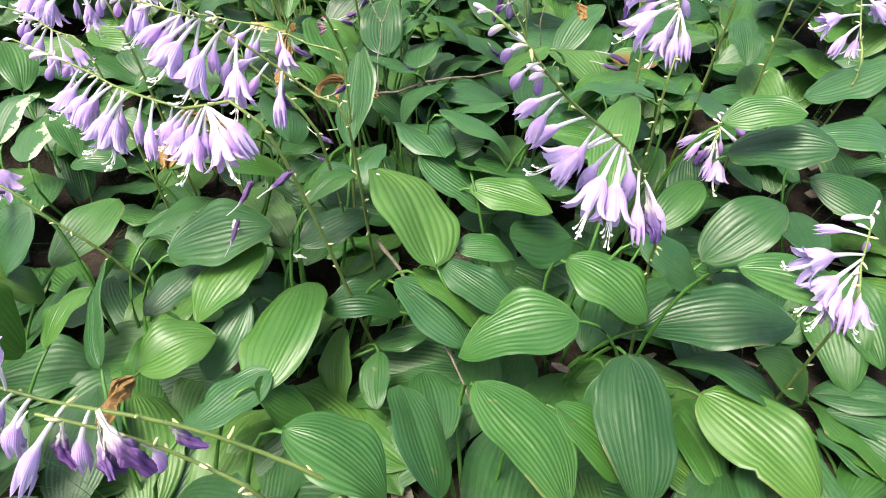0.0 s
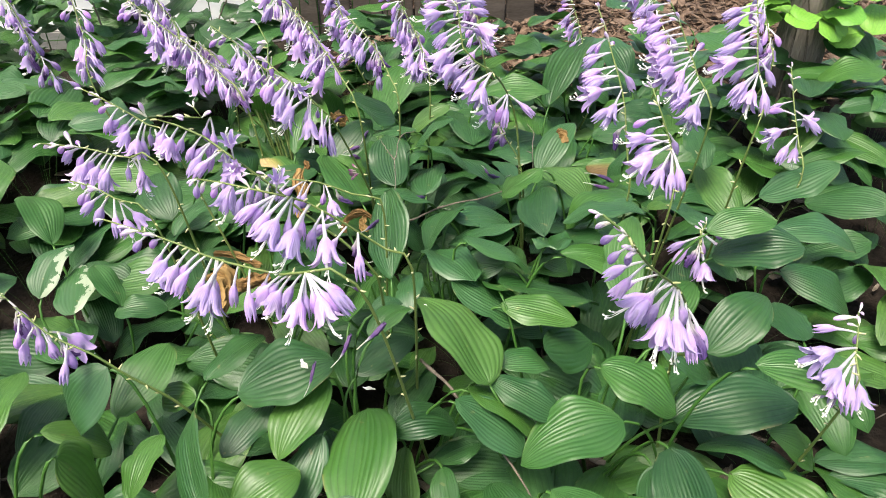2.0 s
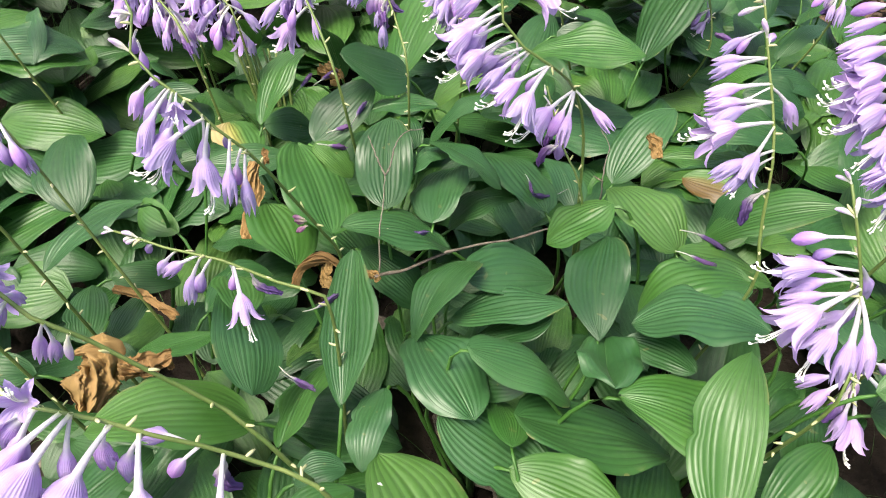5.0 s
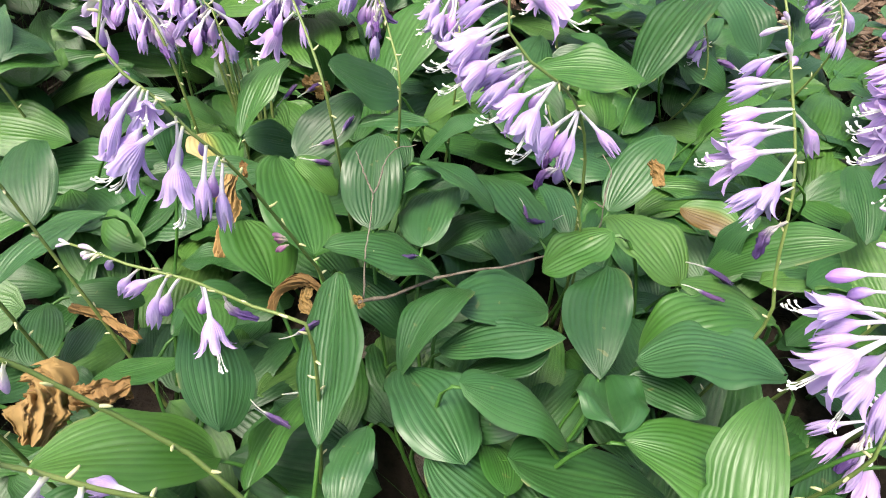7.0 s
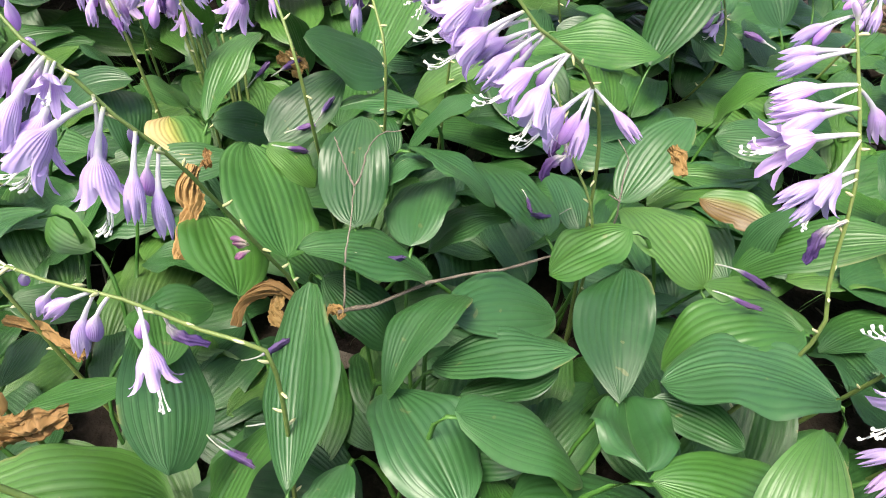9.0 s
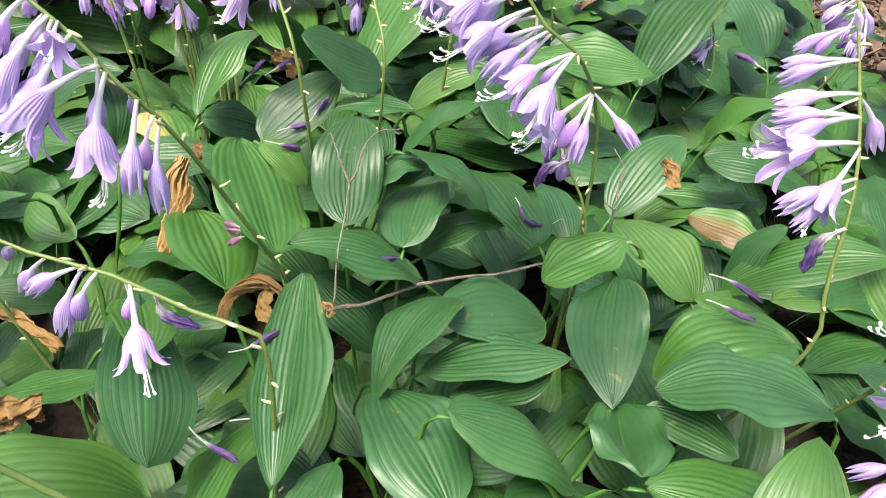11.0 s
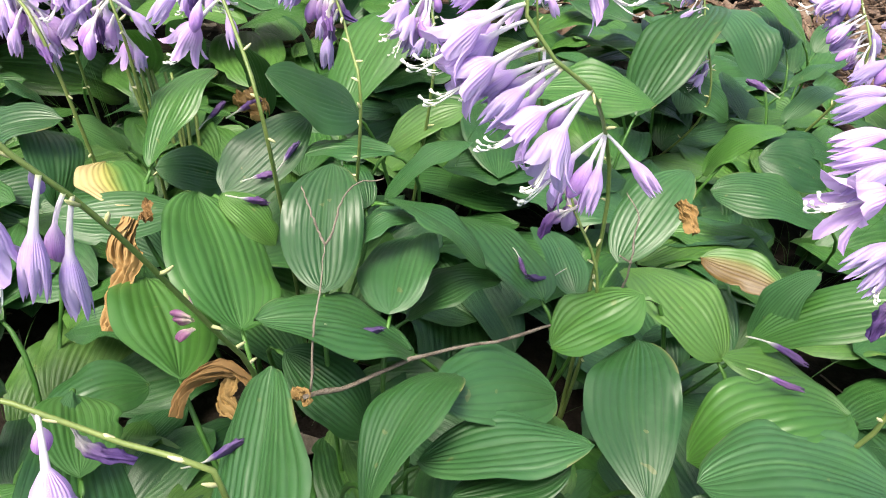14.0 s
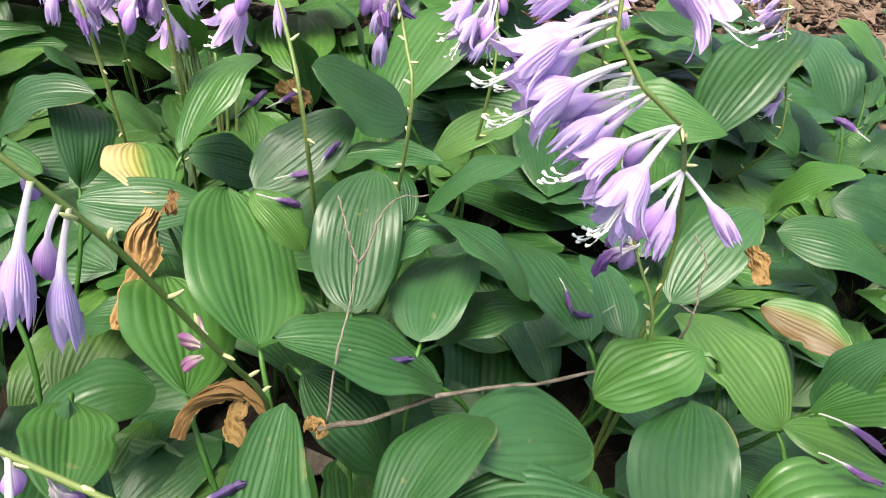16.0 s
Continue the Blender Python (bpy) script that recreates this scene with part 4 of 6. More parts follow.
bloom(_stem, "bud", (-0.368, 0.830, 0.338), (-0.350, 0.807, 0.310))
_stem = stalk([(-0.330, 0.780, 0.000), (-0.356, 0.754, 0.313), (-0.403, 0.772, 0.329), (-0.451, 0.786, 0.340), (-0.499, 0.795, 0.345)], flowers=0, tips=3, seed=4)
bloom(_stem, "tight", (-0.481, 0.792, 0.343), (-0.499, 0.800, 0.337))
bloom(_stem, "bud", (-0.467, 0.789, 0.342), (-0.486, 0.807, 0.326))
bloom(_stem, "tight", (-0.462, 0.788, 0.342), (-0.471, 0.805, 0.354))
bloom(_stem, "bud", (-0.453, 0.786, 0.340), (-0.464, 0.811, 0.336))
bloom(_stem, "half", (-0.451, 0.786, 0.340), (-0.483, 0.803, 0.314))
bloom(_stem, "half", (-0.443, 0.784, 0.339), (-0.465, 0.794, 0.308))
bloom(_stem, "open", (-0.433, 0.781, 0.337), (-0.464, 0.774, 0.297))
bloom(_stem, "open", (-0.427, 0.780, 0.335), (-0.457, 0.783, 0.301))
bloom(_stem, "open", (-0.421, 0.778, 0.334), (-0.446, 0.772, 0.295))
bloom(_stem, "open", (-0.416, 0.776, 0.332), (-0.436, 0.775, 0.291))
bloom(_stem, "half", (-0.411, 0.775, 0.331), (-0.430, 0.749, 0.295))
bloom(_stem, "half", (-0.395, 0.769, 0.330), (-0.404, 0.774, 0.297))
bloom(_stem, "open", (-0.392, 0.767, 0.332), (-0.386, 0.764, 0.284))
bloom(_stem, "half", (-0.386, 0.765, 0.335), (-0.391, 0.762, 0.293))
_stem = stalk([(-0.330, 0.700, 0.000), (-0.360, 0.688, 0.280), (-0.402, 0.712, 0.305), (-0.427, 0.724, 0.317), (-0.455, 0.733, 0.324)], flowers=0, tips=3, seed=5)
bloom(_stem, "bud", (-0.431, 0.726, 0.318), (-0.452, 0.732, 0.292))
bloom(_stem, "bud", (-0.426, 0.724, 0.317), (-0.448, 0.731, 0.291))
bloom(_stem, "half", (-0.416, 0.719, 0.312), (-0.449, 0.723, 0.284))
bloom(_stem, "half", (-0.411, 0.717, 0.310), (-0.435, 0.719, 0.272))
bloom(_stem, "half", (-0.406, 0.714, 0.307), (-0.404, 0.685, 0.270))
bloom(_stem, "open", (-0.402, 0.712, 0.305), (-0.378, 0.707, 0.267))
bloom(_stem, "open", (-0.400, 0.711, 0.304), (-0.393, 0.696, 0.261))
_stem = stalk([(-0.110, 0.830, 0.000), (-0.105, 0.804, 0.195), (-0.119, 0.779, 0.274), (-0.128, 0.772, 0.302), (-0.143, 0.761, 0.346), (-0.153, 0.753, 0.372), (-0.169, 0.751, 0.392), (-0.180, 0.753, 0.407), (-0.198, 0.759, 0.421), (-0.217, 0.766, 0.431), (-0.212, 0.780, 0.445), (-0.224, 0.801, 0.469)], flowers=0, tips=3, seed=6, cluster=0.55)
bloom(_stem, "open", (-0.172, 0.751, 0.396), (-0.175, 0.730, 0.350))
bloom(_stem, "open", (-0.174, 0.751, 0.399), (-0.210, 0.727, 0.373))
bloom(_stem, "half", (-0.175, 0.751, 0.402), (-0.182, 0.747, 0.365))
bloom(_stem, "half", (-0.191, 0.756, 0.416), (-0.201, 0.744, 0.377))
bloom(_stem, "half", (-0.193, 0.757, 0.417), (-0.209, 0.726, 0.386))
bloom(_stem, "open", (-0.189, 0.756, 0.415), (-0.182, 0.727, 0.413))
bloom(_stem, "half", (-0.194, 0.758, 0.418), (-0.217, 0.762, 0.386))
bloom(_stem, "half", (-0.201, 0.760, 0.423), (-0.226, 0.763, 0.391))
bloom(_stem, "bud", (-0.164, 0.751, 0.387), (-0.168, 0.760, 0.368))
bloom(_stem, "half", (-0.161, 0.751, 0.383), (-0.165, 0.728, 0.344))
bloom(_stem, "bud", (-0.155, 0.752, 0.375), (-0.163, 0.750, 0.344))
bloom(_stem, "half", (-0.153, 0.753, 0.373), (-0.154, 0.734, 0.329))
bloom(_stem, "bud", (-0.212, 0.776, 0.440), (-0.215, 0.782, 0.415))
bloom(_stem, "half", (-0.200, 0.760, 0.422), (-0.212, 0.780, 0.406))
bloom(_stem, "half", (-0.193, 0.757, 0.417), (-0.207, 0.769, 0.389))
bloom(_stem, "open", (-0.184, 0.754, 0.411), (-0.205, 0.734, 0.371))
bloom(_stem, "bud", (-0.212, 0.780, 0.445), (-0.223, 0.792, 0.422))
bloom(_stem, "tight", (-0.215, 0.787, 0.453), (-0.229, 0.793, 0.440))
_stem = stalk([(-0.110, 0.700, 0.000), (-0.099, 0.693, 0.269), (-0.128, 0.701, 0.289), (-0.150, 0.704, 0.301), (-0.179, 0.710, 0.311), (-0.207, 0.715, 0.313), (-0.232, 0.723, 0.316), (-0.253, 0.731, 0.316)], flowers=0, tips=2, seed=7)
bloom(_stem, "tight", (-0.238, 0.725, 0.316), (-0.248, 0.731, 0.306))
bloom(_stem, "tight", (-0.228, 0.721, 0.316), (-0.240, 0.730, 0.307))
bloom(_stem, "bud", (-0.222, 0.719, 0.315), (-0.233, 0.729, 0.297))
bloom(_stem, "half", (-0.206, 0.714, 0.313), (-0.226, 0.719, 0.282))
bloom(_stem, "half", (-0.188, 0.712, 0.312), (-0.221, 0.715, 0.285))
bloom(_stem, "half", (-0.187, 0.712, 0.312), (-0.204, 0.704, 0.270))
bloom(_stem, "bud", (-0.180, 0.710, 0.311), (-0.196, 0.708, 0.277))
bloom(_stem, "bud", (-0.168, 0.708, 0.308), (-0.172, 0.708, 0.278))
bloom(_stem, "open", (-0.166, 0.708, 0.307), (-0.156, 0.679, 0.272))
bloom(_stem, "withered", (-0.154, 0.705, 0.303), (-0.143, 0.703, 0.276))
_stem = stalk([(0.140, 0.900, 0.000), (0.125, 0.905, 0.200), (0.117, 0.908, 0.275), (0.101, 0.906, 0.323), (0.066, 0.860, 0.375), (0.049, 0.864, 0.384), (0.026, 0.870, 0.410), (0.025, 0.890, 0.450), (0.008, 0.919, 0.477), (-0.014, 0.950, 0.498)], flowers=0, tips=4, seed=8)
bloom(_stem, "open", (0.026, 0.871, 0.412), (-0.019, 0.854, 0.385))
bloom(_stem, "open", (0.029, 0.869, 0.405), (-0.008, 0.869, 0.376))
bloom(_stem, "open", (0.035, 0.867, 0.396), (-0.010, 0.851, 0.369))
bloom(_stem, "half", (0.039, 0.866, 0.392), (0.005, 0.879, 0.364))
bloom(_stem, "half", (0.045, 0.865, 0.387), (0.009, 0.867, 0.362))
bloom(_stem, "half", (0.048, 0.865, 0.384), (0.010, 0.846, 0.356))
bloom(_stem, "bud", (0.039, 0.866, 0.392), (0.040, 0.868, 0.362))
bloom(_stem, "half", (0.050, 0.864, 0.383), (0.029, 0.863, 0.344))
bloom(_stem, "open", (0.067, 0.861, 0.374), (0.019, 0.844, 0.347))
bloom(_stem, "open", (0.067, 0.861, 0.374), (0.041, 0.830, 0.334))
bloom(_stem, "bud", (0.067, 0.861, 0.374), (0.052, 0.867, 0.345))
bloom(_stem, "half", (0.050, 0.864, 0.383), (0.018, 0.872, 0.352))
bloom(_stem, "open", (0.101, 0.906, 0.323), (0.058, 0.883, 0.289))
bloom(_stem, "bud", (0.101, 0.906, 0.323), (0.079, 0.881, 0.290))
bloom(_stem, "half", (0.101, 0.906, 0.323), (0.090, 0.872, 0.283))
bloom(_stem, "half", (0.101, 0.906, 0.323), (0.134, 0.877, 0.296))
bloom(_stem, "half", (0.022, 0.897, 0.459), (-0.018, 0.913, 0.448))
bloom(_stem, "open", (0.025, 0.890, 0.449), (-0.027, 0.887, 0.439))
bloom(_stem, "half", (0.026, 0.884, 0.441), (-0.012, 0.900, 0.419))
bloom(_stem, "half", (0.026, 0.881, 0.434), (-0.009, 0.889, 0.404))
bloom(_stem, "half", (0.025, 0.878, 0.428), (-0.006, 0.887, 0.400))
bloom(_stem, "open", (0.025, 0.874, 0.418), (-0.003, 0.882, 0.381))
bloom(_stem, "open", (0.026, 0.871, 0.412), (0.007, 0.881, 0.378))
bloom(_stem, "open", (0.035, 0.867, 0.396), (0.011, 0.873, 0.357))
bloom(_stem, "half", (0.045, 0.865, 0.387), (0.028, 0.877, 0.358))
bloom(_stem, "open", (0.026, 0.883, 0.437), (0.071, 0.862, 0.418))
bloom(_stem, "half", (0.025, 0.890, 0.449), (0.067, 0.902, 0.439))
bloom(_stem, "half", (0.023, 0.895, 0.457), (0.065, 0.910, 0.449))
bloom(_stem, "half", (0.026, 0.879, 0.431), (0.064, 0.888, 0.414))
bloom(_stem, "half", (0.016, 0.906, 0.467), (-0.016, 0.933, 0.454))
_stem = stalk([(0.245, 0.800, 0.000), (0.236, 0.745, 0.232), (0.231, 0.760, 0.288), (0.228, 0.769, 0.323), (0.227, 0.783, 0.351), (0.222, 0.802, 0.380), (0.215, 0.821, 0.408), (0.210, 0.843, 0.436), (0.204, 0.853, 0.452)], flowers=0, tips=3, seed=15)
bloom(_stem, "half", (0.212, 0.831, 0.421), (0.192, 0.844, 0.396))
bloom(_stem, "bud", (0.212, 0.831, 0.421), (0.200, 0.837, 0.399))
bloom(_stem, "half", (0.215, 0.819, 0.406), (0.186, 0.840, 0.388))
bloom(_stem, "half", (0.215, 0.819, 0.406), (0.184, 0.833, 0.381))
bloom(_stem, "half", (0.220, 0.809, 0.391), (0.178, 0.818, 0.373))
bloom(_stem, "bud", (0.220, 0.808, 0.389), (0.198, 0.811, 0.364))
bloom(_stem, "half", (0.222, 0.802, 0.380), (0.177, 0.811, 0.367))
bloom(_stem, "half", (0.222, 0.802, 0.380), (0.175, 0.790, 0.366))
bloom(_stem, "open", (0.224, 0.794, 0.368), (0.165, 0.787, 0.358))
bloom(_stem, "open", (0.225, 0.792, 0.366), (0.202, 0.768, 0.329))
bloom(_stem, "half", (0.227, 0.783, 0.351), (0.181, 0.768, 0.334))
bloom(_stem, "half", (0.227, 0.780, 0.347), (0.192, 0.766, 0.324))
bloom(_stem, "withered", (0.228, 0.769, 0.325), (0.207, 0.766, 0.298))
bloom(_stem, "half", (0.220, 0.808, 0.389), (0.248, 0.806, 0.356))
bloom(_stem, "bud", (0.214, 0.824, 0.411), (0.227, 0.849, 0.407))
bloom(_stem, "tight", (0.210, 0.842, 0.434), (0.197, 0.848, 0.423))
_stem = stalk([(0.315, 0.800, 0.000), (0.317, 0.724, 0.331), (0.313, 0.760, 0.382), (0.298, 0.781, 0.423), (0.281, 0.793, 0.460), (0.261, 0.804, 0.490)], flowers=0, tips=3, seed=16)
bloom(_stem, "tight", (0.268, 0.800, 0.480), (0.258, 0.809, 0.473))
bloom(_stem, "bud", (0.275, 0.797, 0.471), (0.254, 0.815, 0.459))
bloom(_stem, "bud", (0.281, 0.793, 0.460), (0.254, 0.811, 0.444))
bloom(_stem, "half", (0.285, 0.791, 0.453), (0.252, 0.806, 0.434))
bloom(_stem, "half", (0.289, 0.788, 0.444), (0.248, 0.798, 0.422))
bloom(_stem, "half", (0.293, 0.786, 0.436), (0.246, 0.782, 0.424))
bloom(_stem, "open", (0.297, 0.782, 0.426), (0.246, 0.776, 0.410))
bloom(_stem, "half", (0.299, 0.780, 0.421), (0.254, 0.792, 0.410))
bloom(_stem, "open", (0.301, 0.777, 0.415), (0.247, 0.772, 0.399))
bloom(_stem, "open", (0.304, 0.775, 0.410), (0.268, 0.788, 0.382))
bloom(_stem, "open", (0.306, 0.773, 0.405), (0.251, 0.763, 0.383))
bloom(_stem, "half", (0.307, 0.771, 0.402), (0.274, 0.773, 0.374))
bloom(_stem, "open", (0.309, 0.767, 0.395), (0.269, 0.749, 0.365))
bloom(_stem, "half", (0.310, 0.767, 0.393), (0.282, 0.747, 0.363))
bloom(_stem, "half", (0.312, 0.763, 0.388), (0.300, 0.764, 0.345))
bloom(_stem, "open", (0.315, 0.749, 0.377), (0.285, 0.723, 0.337))
bloom(_stem, "open", (0.315, 0.745, 0.376), (0.296, 0.730, 0.334))
bloom(_stem, "half", (0.315, 0.745, 0.376), (0.269, 0.736, 0.358))
bloom(_stem, "bud", (0.304, 0.774, 0.408), (0.328, 0.799, 0.417))
bloom(_stem, "half", (0.304, 0.775, 0.410), (0.280, 0.753, 0.377))
bloom(_stem, "half", (0.313, 0.761, 0.384), (0.276, 0.740, 0.351))
_stem = stalk([(0.235, 0.670, 0.000), (0.216, 0.599, 0.285), (0.230, 0.624, 0.322), (0.228, 0.642, 0.354), (0.218, 0.655, 0.385), (0.207, 0.670, 0.415)], flowers=0, tips=2, seed=17)
bloom(_stem, "bud", (0.218, 0.656, 0.386), (0.192, 0.672, 0.369))
bloom(_stem, "bud", (0.221, 0.652, 0.377), (0.207, 0.667, 0.359))
bloom(_stem, "open", (0.224, 0.648, 0.367), (0.177, 0.657, 0.356))
bloom(_stem, "half", (0.226, 0.646, 0.362), (0.194, 0.657, 0.337))
bloom(_stem, "half", (0.227, 0.644, 0.359), (0.199, 0.671, 0.351))
bloom(_stem, "open", (0.227, 0.643, 0.357), (0.178, 0.628, 0.329))
bloom(_stem, "open", (0.228, 0.641, 0.351), (0.206, 0.622, 0.311))
bloom(_stem, "open", (0.228, 0.642, 0.354), (0.220, 0.645, 0.317))
bloom(_stem, "half", (0.228, 0.642, 0.354), (0.231, 0.647, 0.319))
bloom(_stem, "half", (0.229, 0.640, 0.350), (0.222, 0.607, 0.306))
bloom(_stem, "half", (0.228, 0.641, 0.353), (0.234, 0.610, 0.313))
bloom(_stem, "half", (0.223, 0.649, 0.371), (0.241, 0.653, 0.338))
bloom(_stem, "half", (0.228, 0.642, 0.354), (0.189, 0.649, 0.334))
_stem = stalk([(0.370, 0.750, 0.000), (0.356, 0.688, 0.322), (0.380, 0.714, 0.363), (0.376, 0.741, 0.403), (0.380, 0.768, 0.443), (0.386, 0.799, 0.484)], flowers=0, tips=3, seed=18)
bloom(_stem, "tight", (0.385, 0.796, 0.481), (0.363, 0.797, 0.475))
bloom(_stem, "half", (0.383, 0.786, 0.467), (0.342, 0.791, 0.451))
bloom(_stem, "half", (0.383, 0.782, 0.462), (0.348, 0.788, 0.437))
bloom(_stem, "bud", (0.382, 0.778, 0.457), (0.355, 0.802, 0.449))
bloom(_stem, "half", (0.381, 0.772, 0.448), (0.348, 0.783, 0.418))
bloom(_stem, "half", (0.379, 0.764, 0.438), (0.353, 0.774, 0.409))
bloom(_stem, "half", (0.379, 0.761, 0.433), (0.333, 0.755, 0.418))
bloom(_stem, "half", (0.377, 0.754, 0.423), (0.324, 0.756, 0.417))
bloom(_stem, "open", (0.376, 0.748, 0.413), (0.318, 0.744, 0.400))
bloom(_stem, "half", (0.376, 0.744, 0.408), (0.353, 0.755, 0.378))
bloom(_stem, "half", (0.376, 0.738, 0.398), (0.334, 0.721, 0.371))
bloom(_stem, "half", (0.376, 0.738, 0.398), (0.341, 0.714, 0.362))
bloom(_stem, "open", (0.376, 0.738, 0.398), (0.355, 0.710, 0.359))
bloom(_stem, "half", (0.377, 0.735, 0.395), (0.376, 0.705, 0.354))
bloom(_stem, "bud", (0.377, 0.751, 0.418), (0.383, 0.753, 0.386))
bloom(_stem, "half", (0.376, 0.748, 0.413), (0.400, 0.737, 0.378))
bloom(_stem, "bud", (0.379, 0.764, 0.438), (0.390, 0.766, 0.409))
bloom(_stem, "half", (0.380, 0.768, 0.443), (0.360, 0.783, 0.417))
_stem = stalk([(0.510, 0.840, 0.000), (0.527, 0.791, 0.196), (0.537, 0.835, 0.247), (0.539, 0.868, 0.287), (0.544, 0.907, 0.333)], flowers=0, tips=3, seed=19)
bloom(_stem, "half", (0.540, 0.874, 0.294), (0.516, 0.892, 0.274))
bloom(_stem, "bud", (0.538, 0.860, 0.277), (0.498, 0.869, 0.282))
bloom(_stem, "open", (0.538, 0.848, 0.262), (0.486, 0.842, 0.247))
bloom(_stem, "half", (0.538, 0.840, 0.253), (0.501, 0.818, 0.219))
bloom(_stem, "open", (0.538, 0.840, 0.253), (0.537, 0.834, 0.209))
bloom(_stem, "open", (0.538, 0.855, 0.271), (0.579, 0.869, 0.258))
bloom(_stem, "half", (0.539, 0.865, 0.283), (0.572, 0.838, 0.253))
_stem = stalk([(0.310, 0.690, 0.000), (0.318, 0.674, 0.155), (0.326, 0.696, 0.185), (0.337, 0.706, 0.200)], flowers=0, tips=2, seed=20)
bloom(_stem, "bud", (0.333, 0.703, 0.195), (0.363, 0.702, 0.174))
bloom(_stem, "half", (0.329, 0.700, 0.190), (0.364, 0.672, 0.160))
bloom(_stem, "bud", (0.328, 0.698, 0.189), (0.336, 0.695, 0.151))
bloom(_stem, "half", (0.326, 0.697, 0.186), (0.285, 0.699, 0.163))
bloom(_stem, "half", (0.325, 0.695, 0.184), (0.285, 0.679, 0.157))
bloom(_stem, "withered", (0.324, 0.690, 0.181), (0.302, 0.671, 0.153))
bloom(_stem, "open", (0.323, 0.686, 0.180), (0.319, 0.653, 0.137))
bloom(_stem, "half", (0.323, 0.686, 0.180), (0.306, 0.661, 0.144))
_stem = stalk([(0.200, 0.475, 0.000), (0.207, 0.508, 0.145), (0.175, 0.433, 0.241), (0.155, 0.419, 0.300), (0.137, 0.402, 0.334), (0.117, 0.388, 0.364), (0.091, 0.368, 0.392), (0.065, 0.353, 0.421), (0.049, 0.342, 0.446), (0.035, 0.342, 0.461), (0.025, 0.342, 0.469)], flowers=0, tips=3, seed=21)
bloom(_stem, "tight", (0.034, 0.342, 0.462), (0.025, 0.350, 0.454))
bloom(_stem, "bud", (0.043, 0.341, 0.453), (0.032, 0.355, 0.437))
bloom(_stem, "bud", (0.051, 0.343, 0.442), (0.039, 0.352, 0.422))
bloom(_stem, "bud", (0.054, 0.344, 0.438), (0.053, 0.353, 0.418))
bloom(_stem, "half", (0.067, 0.354, 0.419), (0.045, 0.368, 0.396))
bloom(_stem, "half", (0.069, 0.355, 0.416), (0.052, 0.358, 0.383))
bloom(_stem, "half", (0.086, 0.365, 0.397), (0.055, 0.376, 0.371))
bloom(_stem, "half", (0.095, 0.371, 0.388), (0.085, 0.373, 0.351))
bloom(_stem, "open", (0.111, 0.384, 0.371), (0.066, 0.380, 0.349))
bloom(_stem, "half", (0.104, 0.378, 0.378), (0.072, 0.365, 0.347))
bloom(_stem, "half", (0.115, 0.387, 0.366), (0.094, 0.382, 0.327))
bloom(_stem, "open", (0.115, 0.387, 0.366), (0.091, 0.354, 0.327))
bloom(_stem, "half", (0.119, 0.390, 0.361), (0.125, 0.387, 0.319))
bloom(_stem, "open", (0.119, 0.390, 0.361), (0.108, 0.354, 0.319))
bloom(_stem, "half", (0.137, 0.402, 0.334), (0.134, 0.368, 0.294))
bloom(_stem, "half", (0.144, 0.409, 0.322), (0.160, 0.393, 0.283))
bloom(_stem, "withered", (0.149, 0.413, 0.313), (0.152, 0.386, 0.281))
_stem = stalk([(0.335, 0.430, 0.000), (0.319, 0.380, 0.218), (0.326, 0.398, 0.239), (0.333, 0.414, 0.259), (0.337, 0.427, 0.275)], flowers=0, tips=2, seed=22)
bloom(_stem, "tight", (0.336, 0.424, 0.271), (0.319, 0.434, 0.264))
bloom(_stem, "half", (0.333, 0.415, 0.260), (0.304, 0.438, 0.249))
bloom(_stem, "bud", (0.334, 0.416, 0.261), (0.342, 0.423, 0.238))
bloom(_stem, "open", (0.330, 0.406, 0.249), (0.276, 0.400, 0.241))
bloom(_stem, "open", (0.328, 0.404, 0.246), (0.284, 0.381, 0.219))
bloom(_stem, "open", (0.327, 0.401, 0.242), (0.292, 0.373, 0.209))
bloom(_stem, "half", (0.327, 0.400, 0.241), (0.310, 0.366, 0.201))
bloom(_stem, "open", (0.326, 0.398, 0.239), (0.326, 0.375, 0.198))
_stem = stalk([(-0.030, 0.280, 0.000), (-0.064, 0.231, 0.218), (-0.096, 0.232, 0.254), (-0.143, 0.229, 0.293), (-0.200, 0.227, 0.318), (-0.241, 0.233, 0.331), (-0.287, 0.240, 0.338)], flowers=0, tips=3, seed=23)
bloom(_stem, "half", (-0.215, 0.228, 0.324), (-0.239, 0.230, 0.291))
bloom(_stem, "half", (-0.207, 0.227, 0.321), (-0.226, 0.218, 0.284))
bloom(_stem, "half", (-0.192, 0.227, 0.315), (-0.217, 0.197, 0.280))
bloom(_stem, "half", (-0.181, 0.227, 0.311), (-0.194, 0.217, 0.271))
bloom(_stem, "withered", (-0.178, 0.227, 0.310), (-0.154, 0.203, 0.282))
bloom(_stem, "withered", (-0.148, 0.229, 0.296), (-0.133, 0.231, 0.271))
bloom(_stem, "open", (-0.219, 0.229, 0.325), (-0.219, 0.226, 0.361))
bloom(_stem, "half", (-0.229, 0.231, 0.328), (-0.247, 0.234, 0.295))
bloom(_stem, "open", (-0.237, 0.232, 0.330), (-0.254, 0.258, 0.319))
stalk([(0.140, 0.900, 0.000), (0.127, 0.893, 0.193), (0.101, 0.921, 0.253), (0.084, 0.948, 0.300)], first=0.78, flowers=8, lean=(0, 0, -0.3), buds=0.2, faded=0.6, seed=9)
